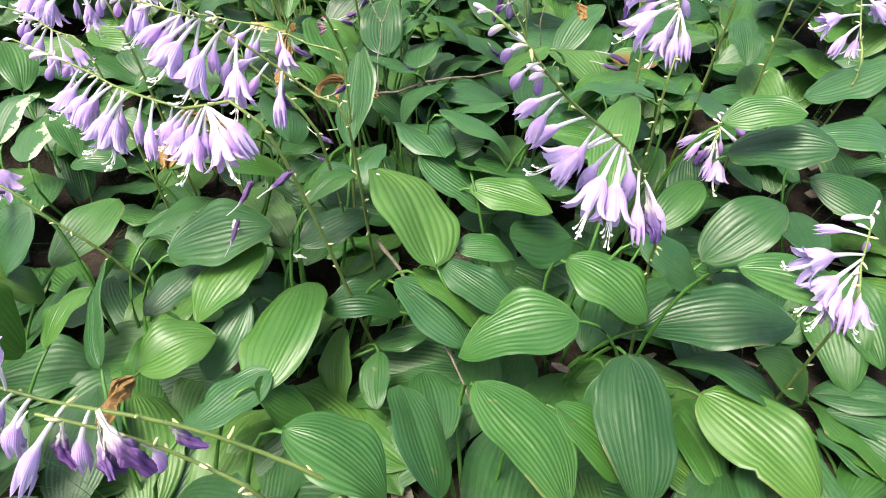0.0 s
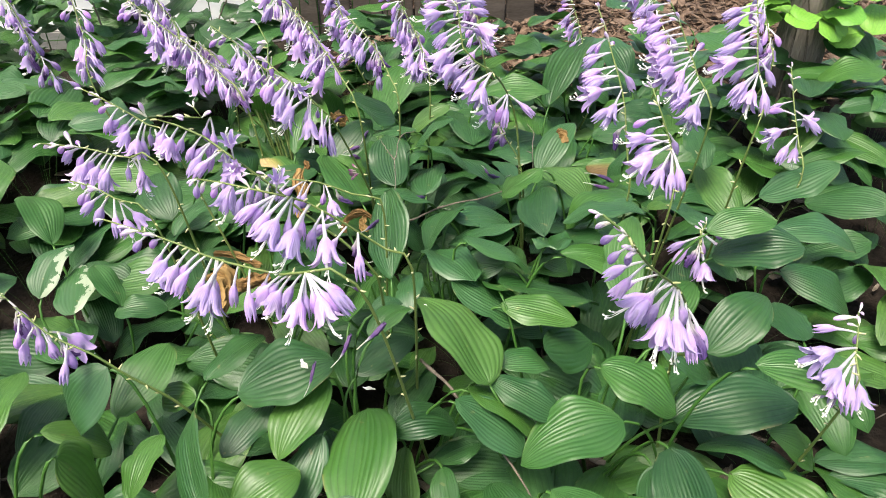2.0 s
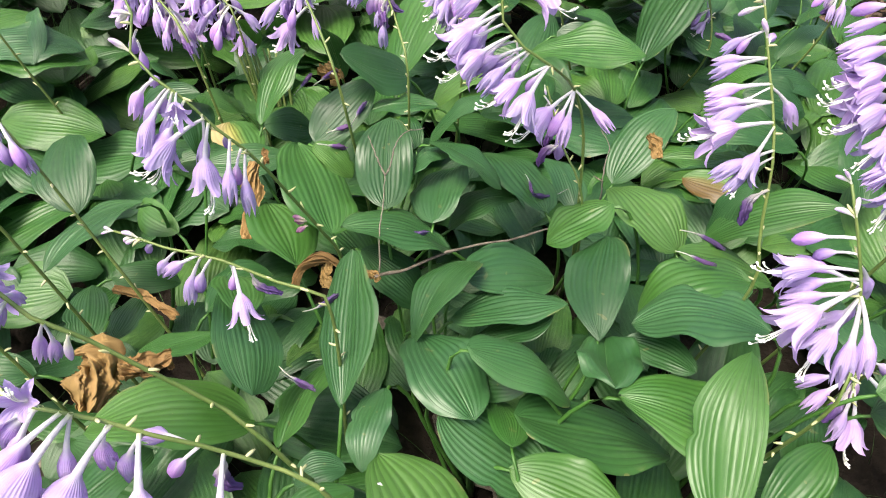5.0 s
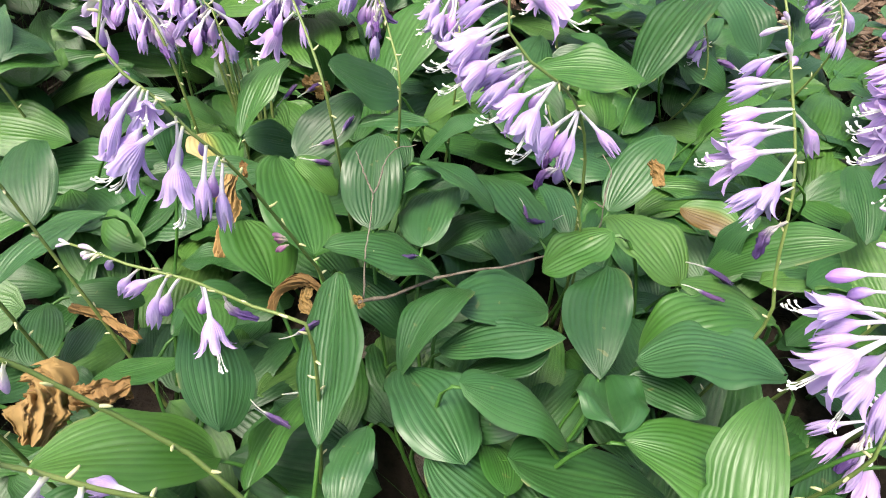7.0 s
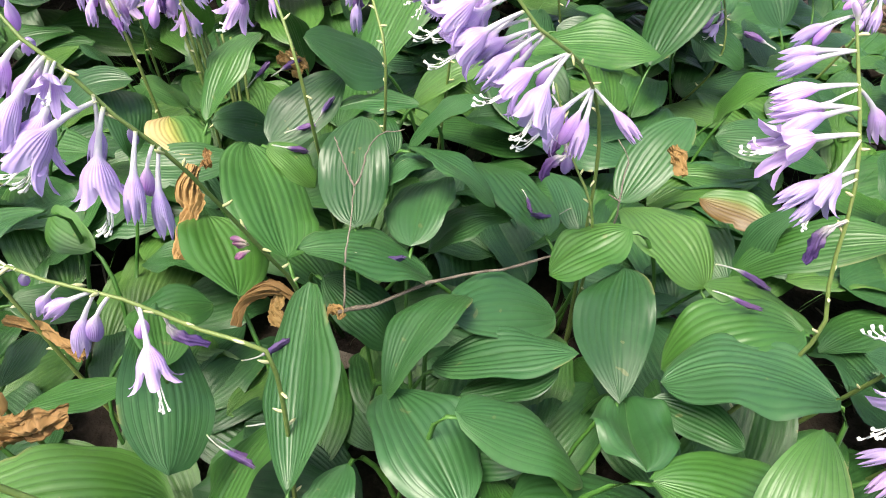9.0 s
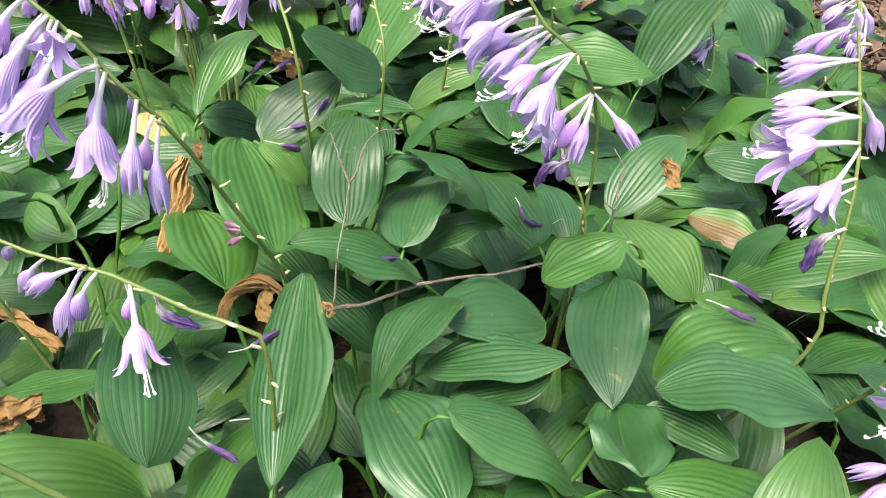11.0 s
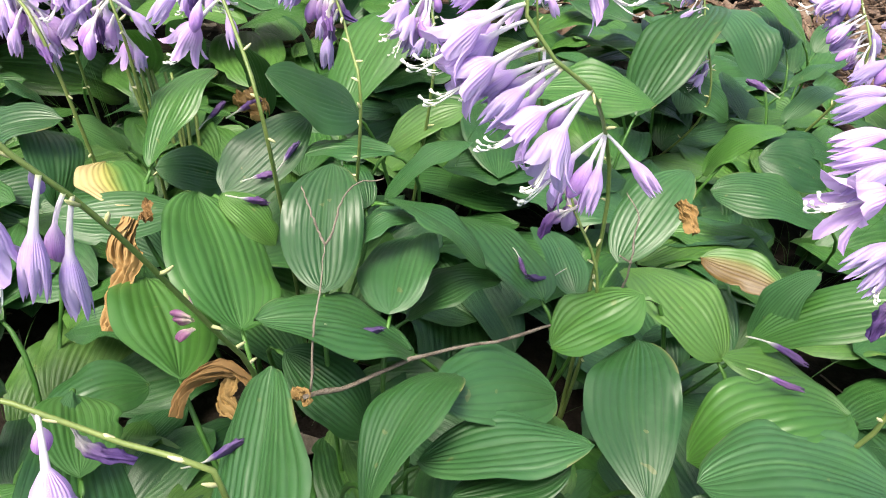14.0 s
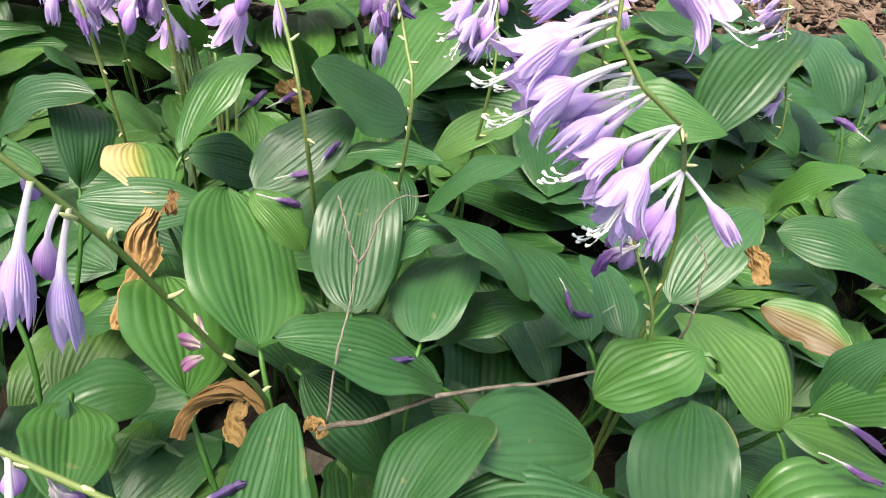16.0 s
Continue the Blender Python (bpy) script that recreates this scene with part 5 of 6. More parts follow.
stalk([(-0.100, 1.030, 0.000), (-0.114, 0.953, 0.277), (-0.138, 1.001, 0.330), (-0.167, 1.050, 0.369), (-0.202, 1.105, 0.403), (-0.253, 1.165, 0.445)], first=0.66, flowers=55, lean=(-0.2, -0.1, -0.1), faded=0.13, buds=0.2, size=1.05, seed=10)
stalk([(-0.270, 1.080, 0.000), (-0.294, 1.071, 0.260), (-0.334, 1.114, 0.305), (-0.375, 1.147, 0.337), (-0.425, 1.181, 0.369), (-0.487, 1.223, 0.412)], first=0.53, flowers=77, lean=(-0.15, -0.1, -0.1), faded=0.13, buds=0.2, size=1.05, seed=11)
stalk([(-0.240, 1.120, 0.000), (-0.238, 1.078, 0.278), (-0.266, 1.110, 0.314), (-0.306, 1.142, 0.346), (-0.344, 1.170, 0.368)], first=0.64, flowers=38, lean=(-0.1, 0, -0.1), faded=0.13, buds=0.25, size=0.99, seed=12)
stalk([(-0.060, 1.060, 0.000), (-0.051, 0.994, 0.267), (-0.062, 1.032, 0.315), (-0.084, 1.066, 0.357), (-0.118, 1.097, 0.392)], first=0.80, flowers=23, lean=(-0.6, -0.1, 0), faded=0.13, buds=0.2, size=0.99, seed=13)
stalk([(0.000, 1.110, 0.000), (0.009, 1.077, 0.258), (0.005, 1.120, 0.313), (-0.014, 1.159, 0.362), (-0.042, 1.199, 0.410)], first=0.68, flowers=42, lean=(-0.3, -0.1, 0), faded=0.13, buds=0.25, size=0.99, seed=14)
stalk([(-0.060, 0.270, 0.000), (-0.109, 0.229, 0.214), (-0.135, 0.229, 0.250), (-0.167, 0.225, 0.288), (-0.204, 0.220, 0.317)], first=0.85, flowers=5, lean=(0, -0.1, -0.2), buds=0.2, faded=0.6, seed=24)
stalk([(-0.300, 0.580, 0.000), (-0.350, 0.559, 0.124), (-0.389, 0.555, 0.177), (-0.417, 0.559, 0.209), (-0.461, 0.576, 0.230), (-0.506, 0.607, 0.265)], first=0.75, flowers=16, lean=(0, -0.1, -0.2), faded=0.13, buds=0.2, seed=25)
stalk([(-0.600, 1.250, 0.000), (-0.658, 1.302, 0.225), (-0.677, 1.292, 0.299), (-0.699, 1.312, 0.369), (-0.741, 1.349, 0.422)], first=0.56, flowers=38, lean=(-0.2, 0, -0.1), faded=0.13, buds=0.25, size=0.99, seed=26)
stalk([(-0.480, 1.140, 0.000), (-0.533, 1.111, 0.291), (-0.541, 1.154, 0.350), (-0.551, 1.182, 0.387), (-0.565, 1.216, 0.431)], first=0.70, flowers=31, lean=(0.3, -0.1, 0), faded=0.13, buds=0.3, size=0.99, seed=27)
stalk([(0.370, 1.360, 0.000), (0.376, 1.271, 0.154), (0.366, 1.334, 0.240), (0.357, 1.376, 0.297), (0.338, 1.412, 0.344)], first=0.54, flowers=30, lean=(-0.8, 0, 0), faded=0.13, buds=0.3, size=0.94, seed=28)
stalk([(0.460, 1.280, 0.000), (0.487, 1.194, 0.239), (0.486, 1.244, 0.309), (0.464, 1.285, 0.363), (0.415, 1.330, 0.415)], first=0.56, flowers=57, lean=(-0.9, -0.1, 0), faded=0.13, buds=0.25, size=0.99, seed=29)
stalk([(-0.260, 1.400, 0.000), (-0.420, 1.350, 0.246), (-0.452, 1.399, 0.308), (-0.496, 1.443, 0.362), (-0.540, 1.488, 0.416)], first=0.59, flowers=53, lean=(-0.3, -0.1, -0.1), faded=0.13, buds=0.2, size=0.99, seed=30)
stalk([(-0.010, 1.420, 0.000), (-0.105, 1.346, 0.221), (-0.119, 1.394, 0.286), (-0.142, 1.440, 0.346), (-0.166, 1.480, 0.397)], first=0.57, flowers=38, lean=(-0.3, -0.1, -0.1), faded=0.13, buds=0.25, size=0.99, seed=31)
stalk([(0.220, 1.360, 0.000), (0.147, 1.296, 0.239), (0.142, 1.342, 0.303), (0.130, 1.380, 0.354), (0.112, 1.418, 0.404)], first=0.62, flowers=38, lean=(-0.5, -0.1, 0), faded=0.13, buds=0.25, size=0.99, seed=32)
stalk([(-0.360, 1.300, 0.000), (-0.333, 1.201, 0.233), (-0.354, 1.239, 0.283), (-0.391, 1.265, 0.312), (-0.445, 1.287, 0.332)], first=0.70, flowers=36, lean=(-0.2, -0.1, -0.1), faded=0.13, buds=0.25, size=0.99, seed=33)
stalk([(0.640, 1.220, 0.000), (0.682, 1.155, 0.221), (0.691, 1.198, 0.283), (0.687, 1.237, 0.337), (0.687, 1.275, 0.390)], first=0.60, flowers=36, lean=(-0.8, -0.2, 0), faded=0.13, buds=0.25, size=0.99, seed=34)
# ---- leaves of the lower layer and of the plants further off ----
_rnd = random.Random(11)
for e in list(PLANTS):
    x, y = e.location.x, e.location.y
    turn = _rnd.uniform(0, 6.28)
    for i in range(14 if y < 1.0 else 22):
        a = turn + i * 2.39996 + _rnd.uniform(-0.25, 0.25)
        tier = _rnd.random()
        rise = 0.045 + 0.13 * tier if y < 1.0 else 0.07 + (0.20 if x > 0.4 and y > 1.2 else 0.16) * tier
        reach = 0.05 + 0.05 * (1 - tier) + _rnd.uniform(0, 0.03)
        length = _rnd.uniform(0.085, 0.14) if y < 1.0 else _rnd.uniform(0.10, 0.165)
        base = Vector((x + reach * math.cos(a), y + reach * math.sin(a), rise))
        drop = _rnd.uniform(-0.35 if y > 1.0 else -0.6, 0.2) if tier > 0.45 else _rnd.uniform(0.0, 0.35)
        tip = Vector((base.x + length * math.cos(a), base.y + length * math.sin(a), max(0.015, rise - drop * length)))
        # stay below the upper leaves that grow over this place
        over = [h for h in HERO if min(math.hypot(h[0] - p.x, h[1] - p.y) for p in (base, (base + tip) / 2, tip)) < 0.065]
        if over:
            room = min(h[2] for h in over) - 0.07
            fall = max(0.0, max(base.z, tip.z) - room)
            base.z, tip.z = max(0.02, base.z - fall), max(0.015, tip.z - fall)
        filler(e, base, tip, length * _rnd.uniform(0.48, 0.66), _rnd.uniform(-22, 22), _rnd)
# bare upright leaf stalks of the plant behind
for i in range(9):
    foot = Vector((-0.264 + 0.004 * i + _rnd.uniform(-0.004, 0.004), 1.205 + _rnd.uniform(-0.008, 0.008), 0.0))
    top = Vector((-0.312 + 0.009 * i + _rnd.uniform(-0.004, 0.004), 1.258 + _rnd.uniform(-0.01, 0.01), 0.195 - 0.005 * i + _rnd.uniform(-0.01, 0.01)))
    plant = min(PLANTS, key=lambda e: (e.location - foot).length)
    verts, faces = tube([p - plant.location for p in bend(foot, (foot + top) / 2 + Vector((0.008, -0.012, 0.01)), top, 8)], [0.0026] * 4 + [0.0022] * 4 + [0.0016], 6)
    part("leaf_stalk", mesh_of("leaf_stalk", verts, faces, [STALK]), plant)
# ---- fallen twigs, spent flowers and dry leaves ----
def branch(name, runs, radius, label, category):
    e = new(name)
    e.location = runs[0][0]
    tagged(e, label, category)
    for i, run in enumerate(runs):
        n = 18
        pts = thread(run, n)
        rnd = random.Random(i + 7)
        pts = [p + Vector((rnd.uniform(-1, 1), rnd.uniform(-1, 1), rnd.uniform(-1, 1))) * (0.0011 if i == 0 else 0.0005) - e.location for p in pts]
        r = radius if i == 0 else radius * 0.5
        radii = [r * (1 - 0.55 * k / n) * (1.35 if k % 5 == 2 else 1.0) for k in range(n + 1)]
        verts, faces = tube(pts, radii, 7)
        part("stem" if i == 0 else "side_twig", mesh_of(name, verts, faces, [TWIG]), e)
    return e


branch("fallen_twig", [
    [(-0.080, 0.811, 0.178), (-0.063, 0.818, 0.177), (-0.043, 0.826, 0.175), (-0.014, 0.841, 0.178), (0.016, 0.853, 0.178), (0.056, 0.865, 0.175), (0.095, 0.879, 0.177), (0.126, 0.888, 0.175), (0.147, 0.897, 0.179)],
    [(-0.076, 0.814, 0.179), (-0.075, 0.833, 0.213), (-0.073, 0.854, 0.227), (-0.071, 0.882, 0.243)],
    [(-0.071, 0.882, 0.243), (-0.066, 0.892, 0.248), (-0.062, 0.909, 0.257), (-0.053, 0.921, 0.264), (-0.034, 0.927, 0.265)],
    [(-0.071, 0.882, 0.243), (-0.077, 0.893, 0.248), (-0.084, 0.910, 0.255), (-0.089, 0.922, 0.260)],
    [(0.147, 0.897, 0.179), (0.139, 0.885, 0.234), (0.143, 0.902, 0.246), (0.147, 0.915, 0.254), (0.140, 0.930, 0.262)],
    [(0.139, 0.885, 0.234), (0.131, 0.890, 0.236)],
], 0.0017, "thin grey-brown forked twig lying across the hosta leaves", "twig")
branch("fallen_twig", [[(-0.070, 0.600, 0.110), (-0.048, 0.552, 0.118), (-0.028, 0.520, 0.104), (0.006, 0.452, 0.090), (0.032, 0.400, 0.060)]],
       0.0022, "dry brown twig lying low between the leaves", "twig")


def spent(tail, head, seed):
    """A shrivelled flower that has dropped on the leaves: a thin white tube and a crinkled purple bell with a frayed end."""
    rnd = random.Random(500 + seed)
    way = Vector(head) - Vector(tail)
    long, sides, n = way.length * 1.12, 14, 22
    sway, ph = rnd.uniform(-0.10, 0.10) * long, rnd.uniform(0, 6.3)
    verts, uvs = [], []
    for i in range(n):
        t = i / (n - 1)
        q = min(1.0, max(0.0, (t - 0.36) / 0.64))
        for k in range(sides):
            a = 2 * math.pi * k / sides
            r = 0.0007 + 0.0019 * math.sin(math.pi * min(1, 0.92 * q)) ** 0.7
            r *= 1 + (0.5 * math.sin(4 * a + 5 * t + ph) + 0.25 * math.sin(7 * a - 19 * t + ph) + 0.2 * math.sin(31 * t + 2 * a)) * (0.15 + 0.85 * q)
            fray = 0.06 * long * math.sin(3 * a + ph) * max(0.0, q - 0.85) / 0.15
            verts.append((r * math.cos(a) + sway * math.sin(3.0 * t), 0.6 * r * math.sin(a) + 0.04 * long * math.sin(4.5 * t + ph), long * t + fray))
            uvs.append((t, k / sides))
    ob = new("spent_flower", mesh_of("spent_flower", verts, grid_faces(n, sides, True), [SPENT], uvs))
    ob.matrix_basis = hang_pose(tail, way, rnd.uniform(-0.3, 0.3))
    tagged(ob, "shrivelled purple flower with a white tube, fallen on the leaves", "flower", "spent flowers on the leaves")


for i, (tail, head) in enumerate((
        ((-0.149, 0.965, 0.216), (-0.123, 0.973, 0.204)),
        ((-0.146, 1.010, 0.196), (-0.122, 1.016, 0.202)),
        ((-0.120, 1.017, 0.203), (-0.103, 1.037, 0.217)),
        ((0.128, 0.960, 0.157), (0.088, 0.929, 0.178)),
        ((0.076, 0.961, 0.179), (0.082, 0.932, 0.181)),
        ((-0.069, 0.846, 0.206), (-0.035, 0.858, 0.191)),
        ((0.201, 0.825, 0.227), (0.236, 0.813, 0.218)),
        ((0.190, 0.798, 0.226), (0.221, 0.790, 0.221)),
        ((-0.190, 1.072, 0.204), (-0.172, 1.086, 0.223)),
        ((-0.169, 1.087, 0.209), (-0.143, 1.096, 0.222)),
        ((0.323, 1.072, 0.273), (0.296, 1.082, 0.281)),
        ((-0.149, 0.697, 0.198), (-0.124, 0.683, 0.187)),
        ((-0.130, 0.710, 0.185), (-0.101, 0.712, 0.192)),
        ((-0.135, 0.743, 0.211), (-0.108, 0.748, 0.223)),
        ((-0.142, 0.441, 0.284), (-0.119, 0.453, 0.299)),
        ((-0.166, 0.433, 0.274), (-0.148, 0.448, 0.292)),
        ((-0.159, 0.722, 0.145), (-0.132, 0.712, 0.136)),
        ((-0.203, 0.497, 0.175), (-0.189, 0.514, 0.200)),
)):
    spent(tail, head, i)


def dried_petal(at, way, long, seed):
    """A shrivelled white petal stuck to a leaf."""
    rnd = random.Random(seed)
    rows, cols = 12, 9
    verts, uvs = [], []
    for i in range(rows):
        s = i / (rows - 1)
        half = 0.17 * long * math.sin(math.pi * (0.08 + 0.84 * s)) * (1 + 0.3 * math.sin(9 * s + seed))
        for k in range(cols):
            v = 2 * k / (cols - 1) - 1
            verts.append((long * (s - 0.5), half * v + 0.05 * long * math.sin(5 * s + seed), 0.0012 + 0.10 * long * (0.4 + noise.noise((6 * s, 3 * v, seed))) * 0.6))
            uvs.append((0.3 + 0.6 * s, (v + 1) / 2))
    ob = new("dried_petal", mesh_of("dried_petal", verts, grid_faces(rows, cols), [PALE_DRY], uvs))
    ob.matrix_basis = leaf_pose(at, Vector(at) + Vector(way), rnd.uniform(-10, 10))
    tagged(ob, "shrivelled white petal stuck to a green leaf", "petal", "dried petals on the leaves")


def crumpled(points, width, folds, seed, label, turn=0.0):
    """A dried leaf shrunk to a folded, twisted band along the points."""
    rnd = random.Random(seed)
    rows, cols = 34, 45
    path = thread(points, rows - 1)
    mid = path[rows // 2]
    plant = min(PLANTS, key=lambda e: (e.location - Vector((mid.x, mid.y, 0))).length)
    verts, uvs = [], []
    ph = [rnd.uniform(0, 6.28) for _ in range(4)]
    for i, p in enumerate(path):
        s = i / (rows - 1)
        way = (path[min(i + 1, rows - 1)] - path[max(i - 1, 0)]).normalized()
        side = way.cross(Vector((0.0, -0.64, 0.77))).normalized()
        up = side.cross(way)
        a = turn + 0.7 * math.sin(4 * s + ph[0])
        side, up = math.cos(a) * side + math.sin(a) * up, math.cos(a) * up - math.sin(a) * side
        half = width / 2 * (0.35 + 0.65 * math.sin(math.pi * min(1, 0.12 + 0.8 * s)) ** 0.7) * (1 + 0.18 * math.sin(13 * s + ph[1]))
        for k in range(cols):
            v = 2 * k / (cols - 1) - 1
            crease = noise.noise((7 * s + 3 * seed, 4 * v, seed)) + 0.5 * noise.noise((19 * s, 11 * v + seed, 2.0))
            fold = abs(math.sin(folds * 1.3 * v + 1.7 * math.sin(2.6 * s + ph[2]) + 1.2 * crease))
            depth = width * (0.26 * fold - 0.34 * v * v + 0.20 * crease + 0.07 * math.sin(15 * s + 6 * v + ph[3]))
            ragged = 1 + 0.22 * noise.noise((23 * s, 5.0 * (1 if v > 0 else -1), seed)) * abs(v)
            verts.append(p + side * (half * v * ragged) + up * depth - plant.location)
            uvs.append((5 * abs(v), (v + 1) / 2))
    part("dry_leaf", mesh_of("dry_leaf", verts, grid_faces(rows, cols), [DRY], uvs), plant, None, label)


crumpled([(-0.212, 0.946, 0.205), (-0.216, 0.930, 0.196), (-0.212, 0.914, 0.186), (-0.217, 0.896, 0.172), (-0.218, 0.880, 0.158)], 0.020, 5, 3, "tan leaf dried to a twisted roll")
crumpled([(-0.154, 0.795, 0.180), (-0.149, 0.805, 0.193), (-0.134, 0.814, 0.198), (-0.120, 0.816, 0.194), (-0.107, 0.811, 0.184)], 0.011, 4, 4, "orange-brown leaf dried to an arched band")
crumpled([(-0.121, 0.819, 0.191), (-0.127, 0.807, 0.183), (-0.118, 0.795, 0.179)], 0.012, 3, 5, "brown leaf dried and hanging")
crumpled([(-0.327, 0.732, 0.171), (-0.314, 0.720, 0.169), (-0.312, 0.703, 0.161), (-0.315, 0.684, 0.149)], 0.042, 4, 6, "pale tan leaf dried and folded")
crumpled([(-0.294, 0.716, 0.166), (-0.274, 0.719, 0.164), (-0.252, 0.727, 0.163)], 0.024, 3, 7, "brown curled dry leaf")
crumpled([(-0.088, 0.815, 0.178), (-0.082, 0.813, 0.178), (-0.077, 0.809, 0.173)], 0.01, 2, 8, "small brown dry leaf")
crumpled([(-0.338, 0.819, 0.150), (-0.311, 0.814, 0.146), (-0.289, 0.802, 0.142), (-0.272, 0.792, 0.139)], 0.012, 2, 9, "torn brown dry leaf")
crumpled([(0.201, 0.959, 0.235), (0.206, 0.947, 0.230), (0.208, 0.934, 0.223)], 0.014, 3, 10, "brown dry leaf between green ones")
crumpled([(-0.162, 1.110, 0.220), (-0.151, 1.101, 0.219), (-0.135, 1.089, 0.215)], 0.022, 3, 11, "orange-brown dry leaf")
crumpled([(-0.205, 0.961, 0.212), (-0.203, 0.951, 0.209), (-0.204, 0.942, 0.207)], 0.01, 2, 12, "small brown curled scrap of leaf")
crumpled([(-0.207, 0.304, 0.238), (-0.211, 0.293, 0.240), (-0.215, 0.283, 0.238), (-0.219, 0.272, 0.232)], 0.014, 3, 13, "yellowed dry leaf")


dried_petal((-0.063, 0.589, 0.194), (0.1, -0.6, -0.3), 0.020, 1)
dried_petal((-0.204, 0.548, 0.172), (0.3, -0.6, 0.0), 0.018, 2)
dried_petal((-0.136, 0.510, 0.162), (0.8, -0.3, -0.1), 0.014, 4)


def wood_fragment(x, y, turn, long, wide):
    """A piece of rotten wood on the soil, split along its grain."""
    rnd = random.Random(8)
    rows, cols = 22, 33
    verts = []
    for i in range(rows):
        s = i / (rows - 1)
        for k in range(cols):
            v = 2 * k / (cols - 1) - 1
            end = long * (0.5 + 0.10 * noise.noise((1.0, 6 * v, 0.5)))
            z = 0.014 * (1 - v * v) ** 0.5 + 0.004 * noise.noise((3 * s, 14 * v, 1)) + 0.002 * noise.noise((9 * s, 40 * v, 3))
            verts.append((end * (2 * s - 1), wide / 2 * v * (1 + 0.12 * noise.noise((4 * s, 2.0 if v > 0 else 7.0, 0))), z - 0.006))
    ob = new("wood_fragment", mesh_of("wood_fragment", verts, grid_faces(rows, cols), [ROTTEN]))
    ob.matrix_basis = pose(x, y, 0.012, 4, -3, turn)
    tagged(ob, "grey rotten piece of wood on the soil", "wood")


wood_fragment(0.250, 0.396, 48, 0.12, 0.05)


def litter():
    """Dry scraps, straws and bits of bark on the soil under the leaves."""
    rnd = random.Random(31)
    verts, faces = [], []
    for _ in range(420):
        x, y = rnd.uniform(-0.8, 0.9), rnd.uniform(0.15, 1.9)
        a, size = rnd.uniform(0, 6.28), rnd.uniform(0.008, 0.03)
        wide = size * rnd.choice((0.08, 0.1, 0.3, 0.5))
        c, s = math.cos(a), math.sin(a)
        o, z = len(verts), rnd.uniform(0.003, 0.016)
        tilt = rnd.uniform(-0.3, 0.3)
        for u, v in ((-1, -0.6), (0.1, -1), (1, -0.3), (0.9, 0.5), (0, 1), (-0.9, 0.7)):
            verts.append((x + u * size * c - v * wide * s, y + u * size * s + v * wide * c, z + tilt * u * size))
        faces.append(tuple(range(o, o + 6)))
        for u, v in ((-1, -0.6), (0.1, -1), (1, -0.3), (0.9, 0.5), (0, 1), (-0.9, 0.7)):
            verts.append((x + u * size * c - v * wide * s, y + u * size * s + v * wide * c, z + tilt * u * size - 0.0015))
        faces.append(tuple(reversed(range(o + 6, o + 12))))
        faces += [(o + k, o + 6 + k, o + 6 + (k + 1) % 6, o + (k + 1) % 6) for k in range(6)]
    tagged(new("leaf_litter", mesh_of("leaf_litter", verts, faces, [TWIG], smooth=False)), "dry straws and bark scraps on the soil", "litter", "", "stuff")


litter()
# ---- behind the bed: bark mulch, a trunk, a shrub, a board fence ----
def mulch():
    rnd = random.Random(41)
    verts, faces = [], []
    for _ in range(15000):
        x, y = rnd.gauss(0.9, 1.1), 1.5 + abs(rnd.gauss(0, 1.1))
        if y < 1.66 - 0.12 * x + 0.05 * math.sin(5 * x) or (x < 0.6 and 2.28 < y < 2.5) or x < -0.1 + rnd.gauss(0, 0.12):
            continue
        size, a = 0.006 + 0.03 * rnd.random() ** 2, rnd.uniform(0, 6.28)
        wide, thick = size * rnd.choice((0.1, 0.15, 0.3, 0.5)), rnd.uniform(0.001, 0.003)
        m = Matrix.Translation((x, y, rnd.uniform(0.004, 0.03))) @ Euler((rnd.uniform(-0.5, 0.5), rnd.uniform(-0.5, 0.5), a)).to_matrix().to_4x4()
        o = len(verts)
        for z in (-thick, thick):
            for u, v in ((-1, -0.7), (0.2, -1), (1, -0.4), (0.8, 0.8), (-0.3, 1), (-1.1, 0.3)):
                verts.append(m @ Vector((u * size, v * wide, z)))
        faces.append(tuple(range(o + 6, o + 12)))
        faces.append(tuple(reversed(range(o, o + 6))))
        faces += [(o + k, o + (k + 1) % 6, o + 6 + (k + 1) % 6, o + 6 + k) for k in range(6)]
    tagged(new("bark_mulch", mesh_of("bark_mulch", verts, faces, [CHIP], smooth=False)), "brown bark chips and dry leaves behind the bed", "mulch", "", "stuff")


mulch()


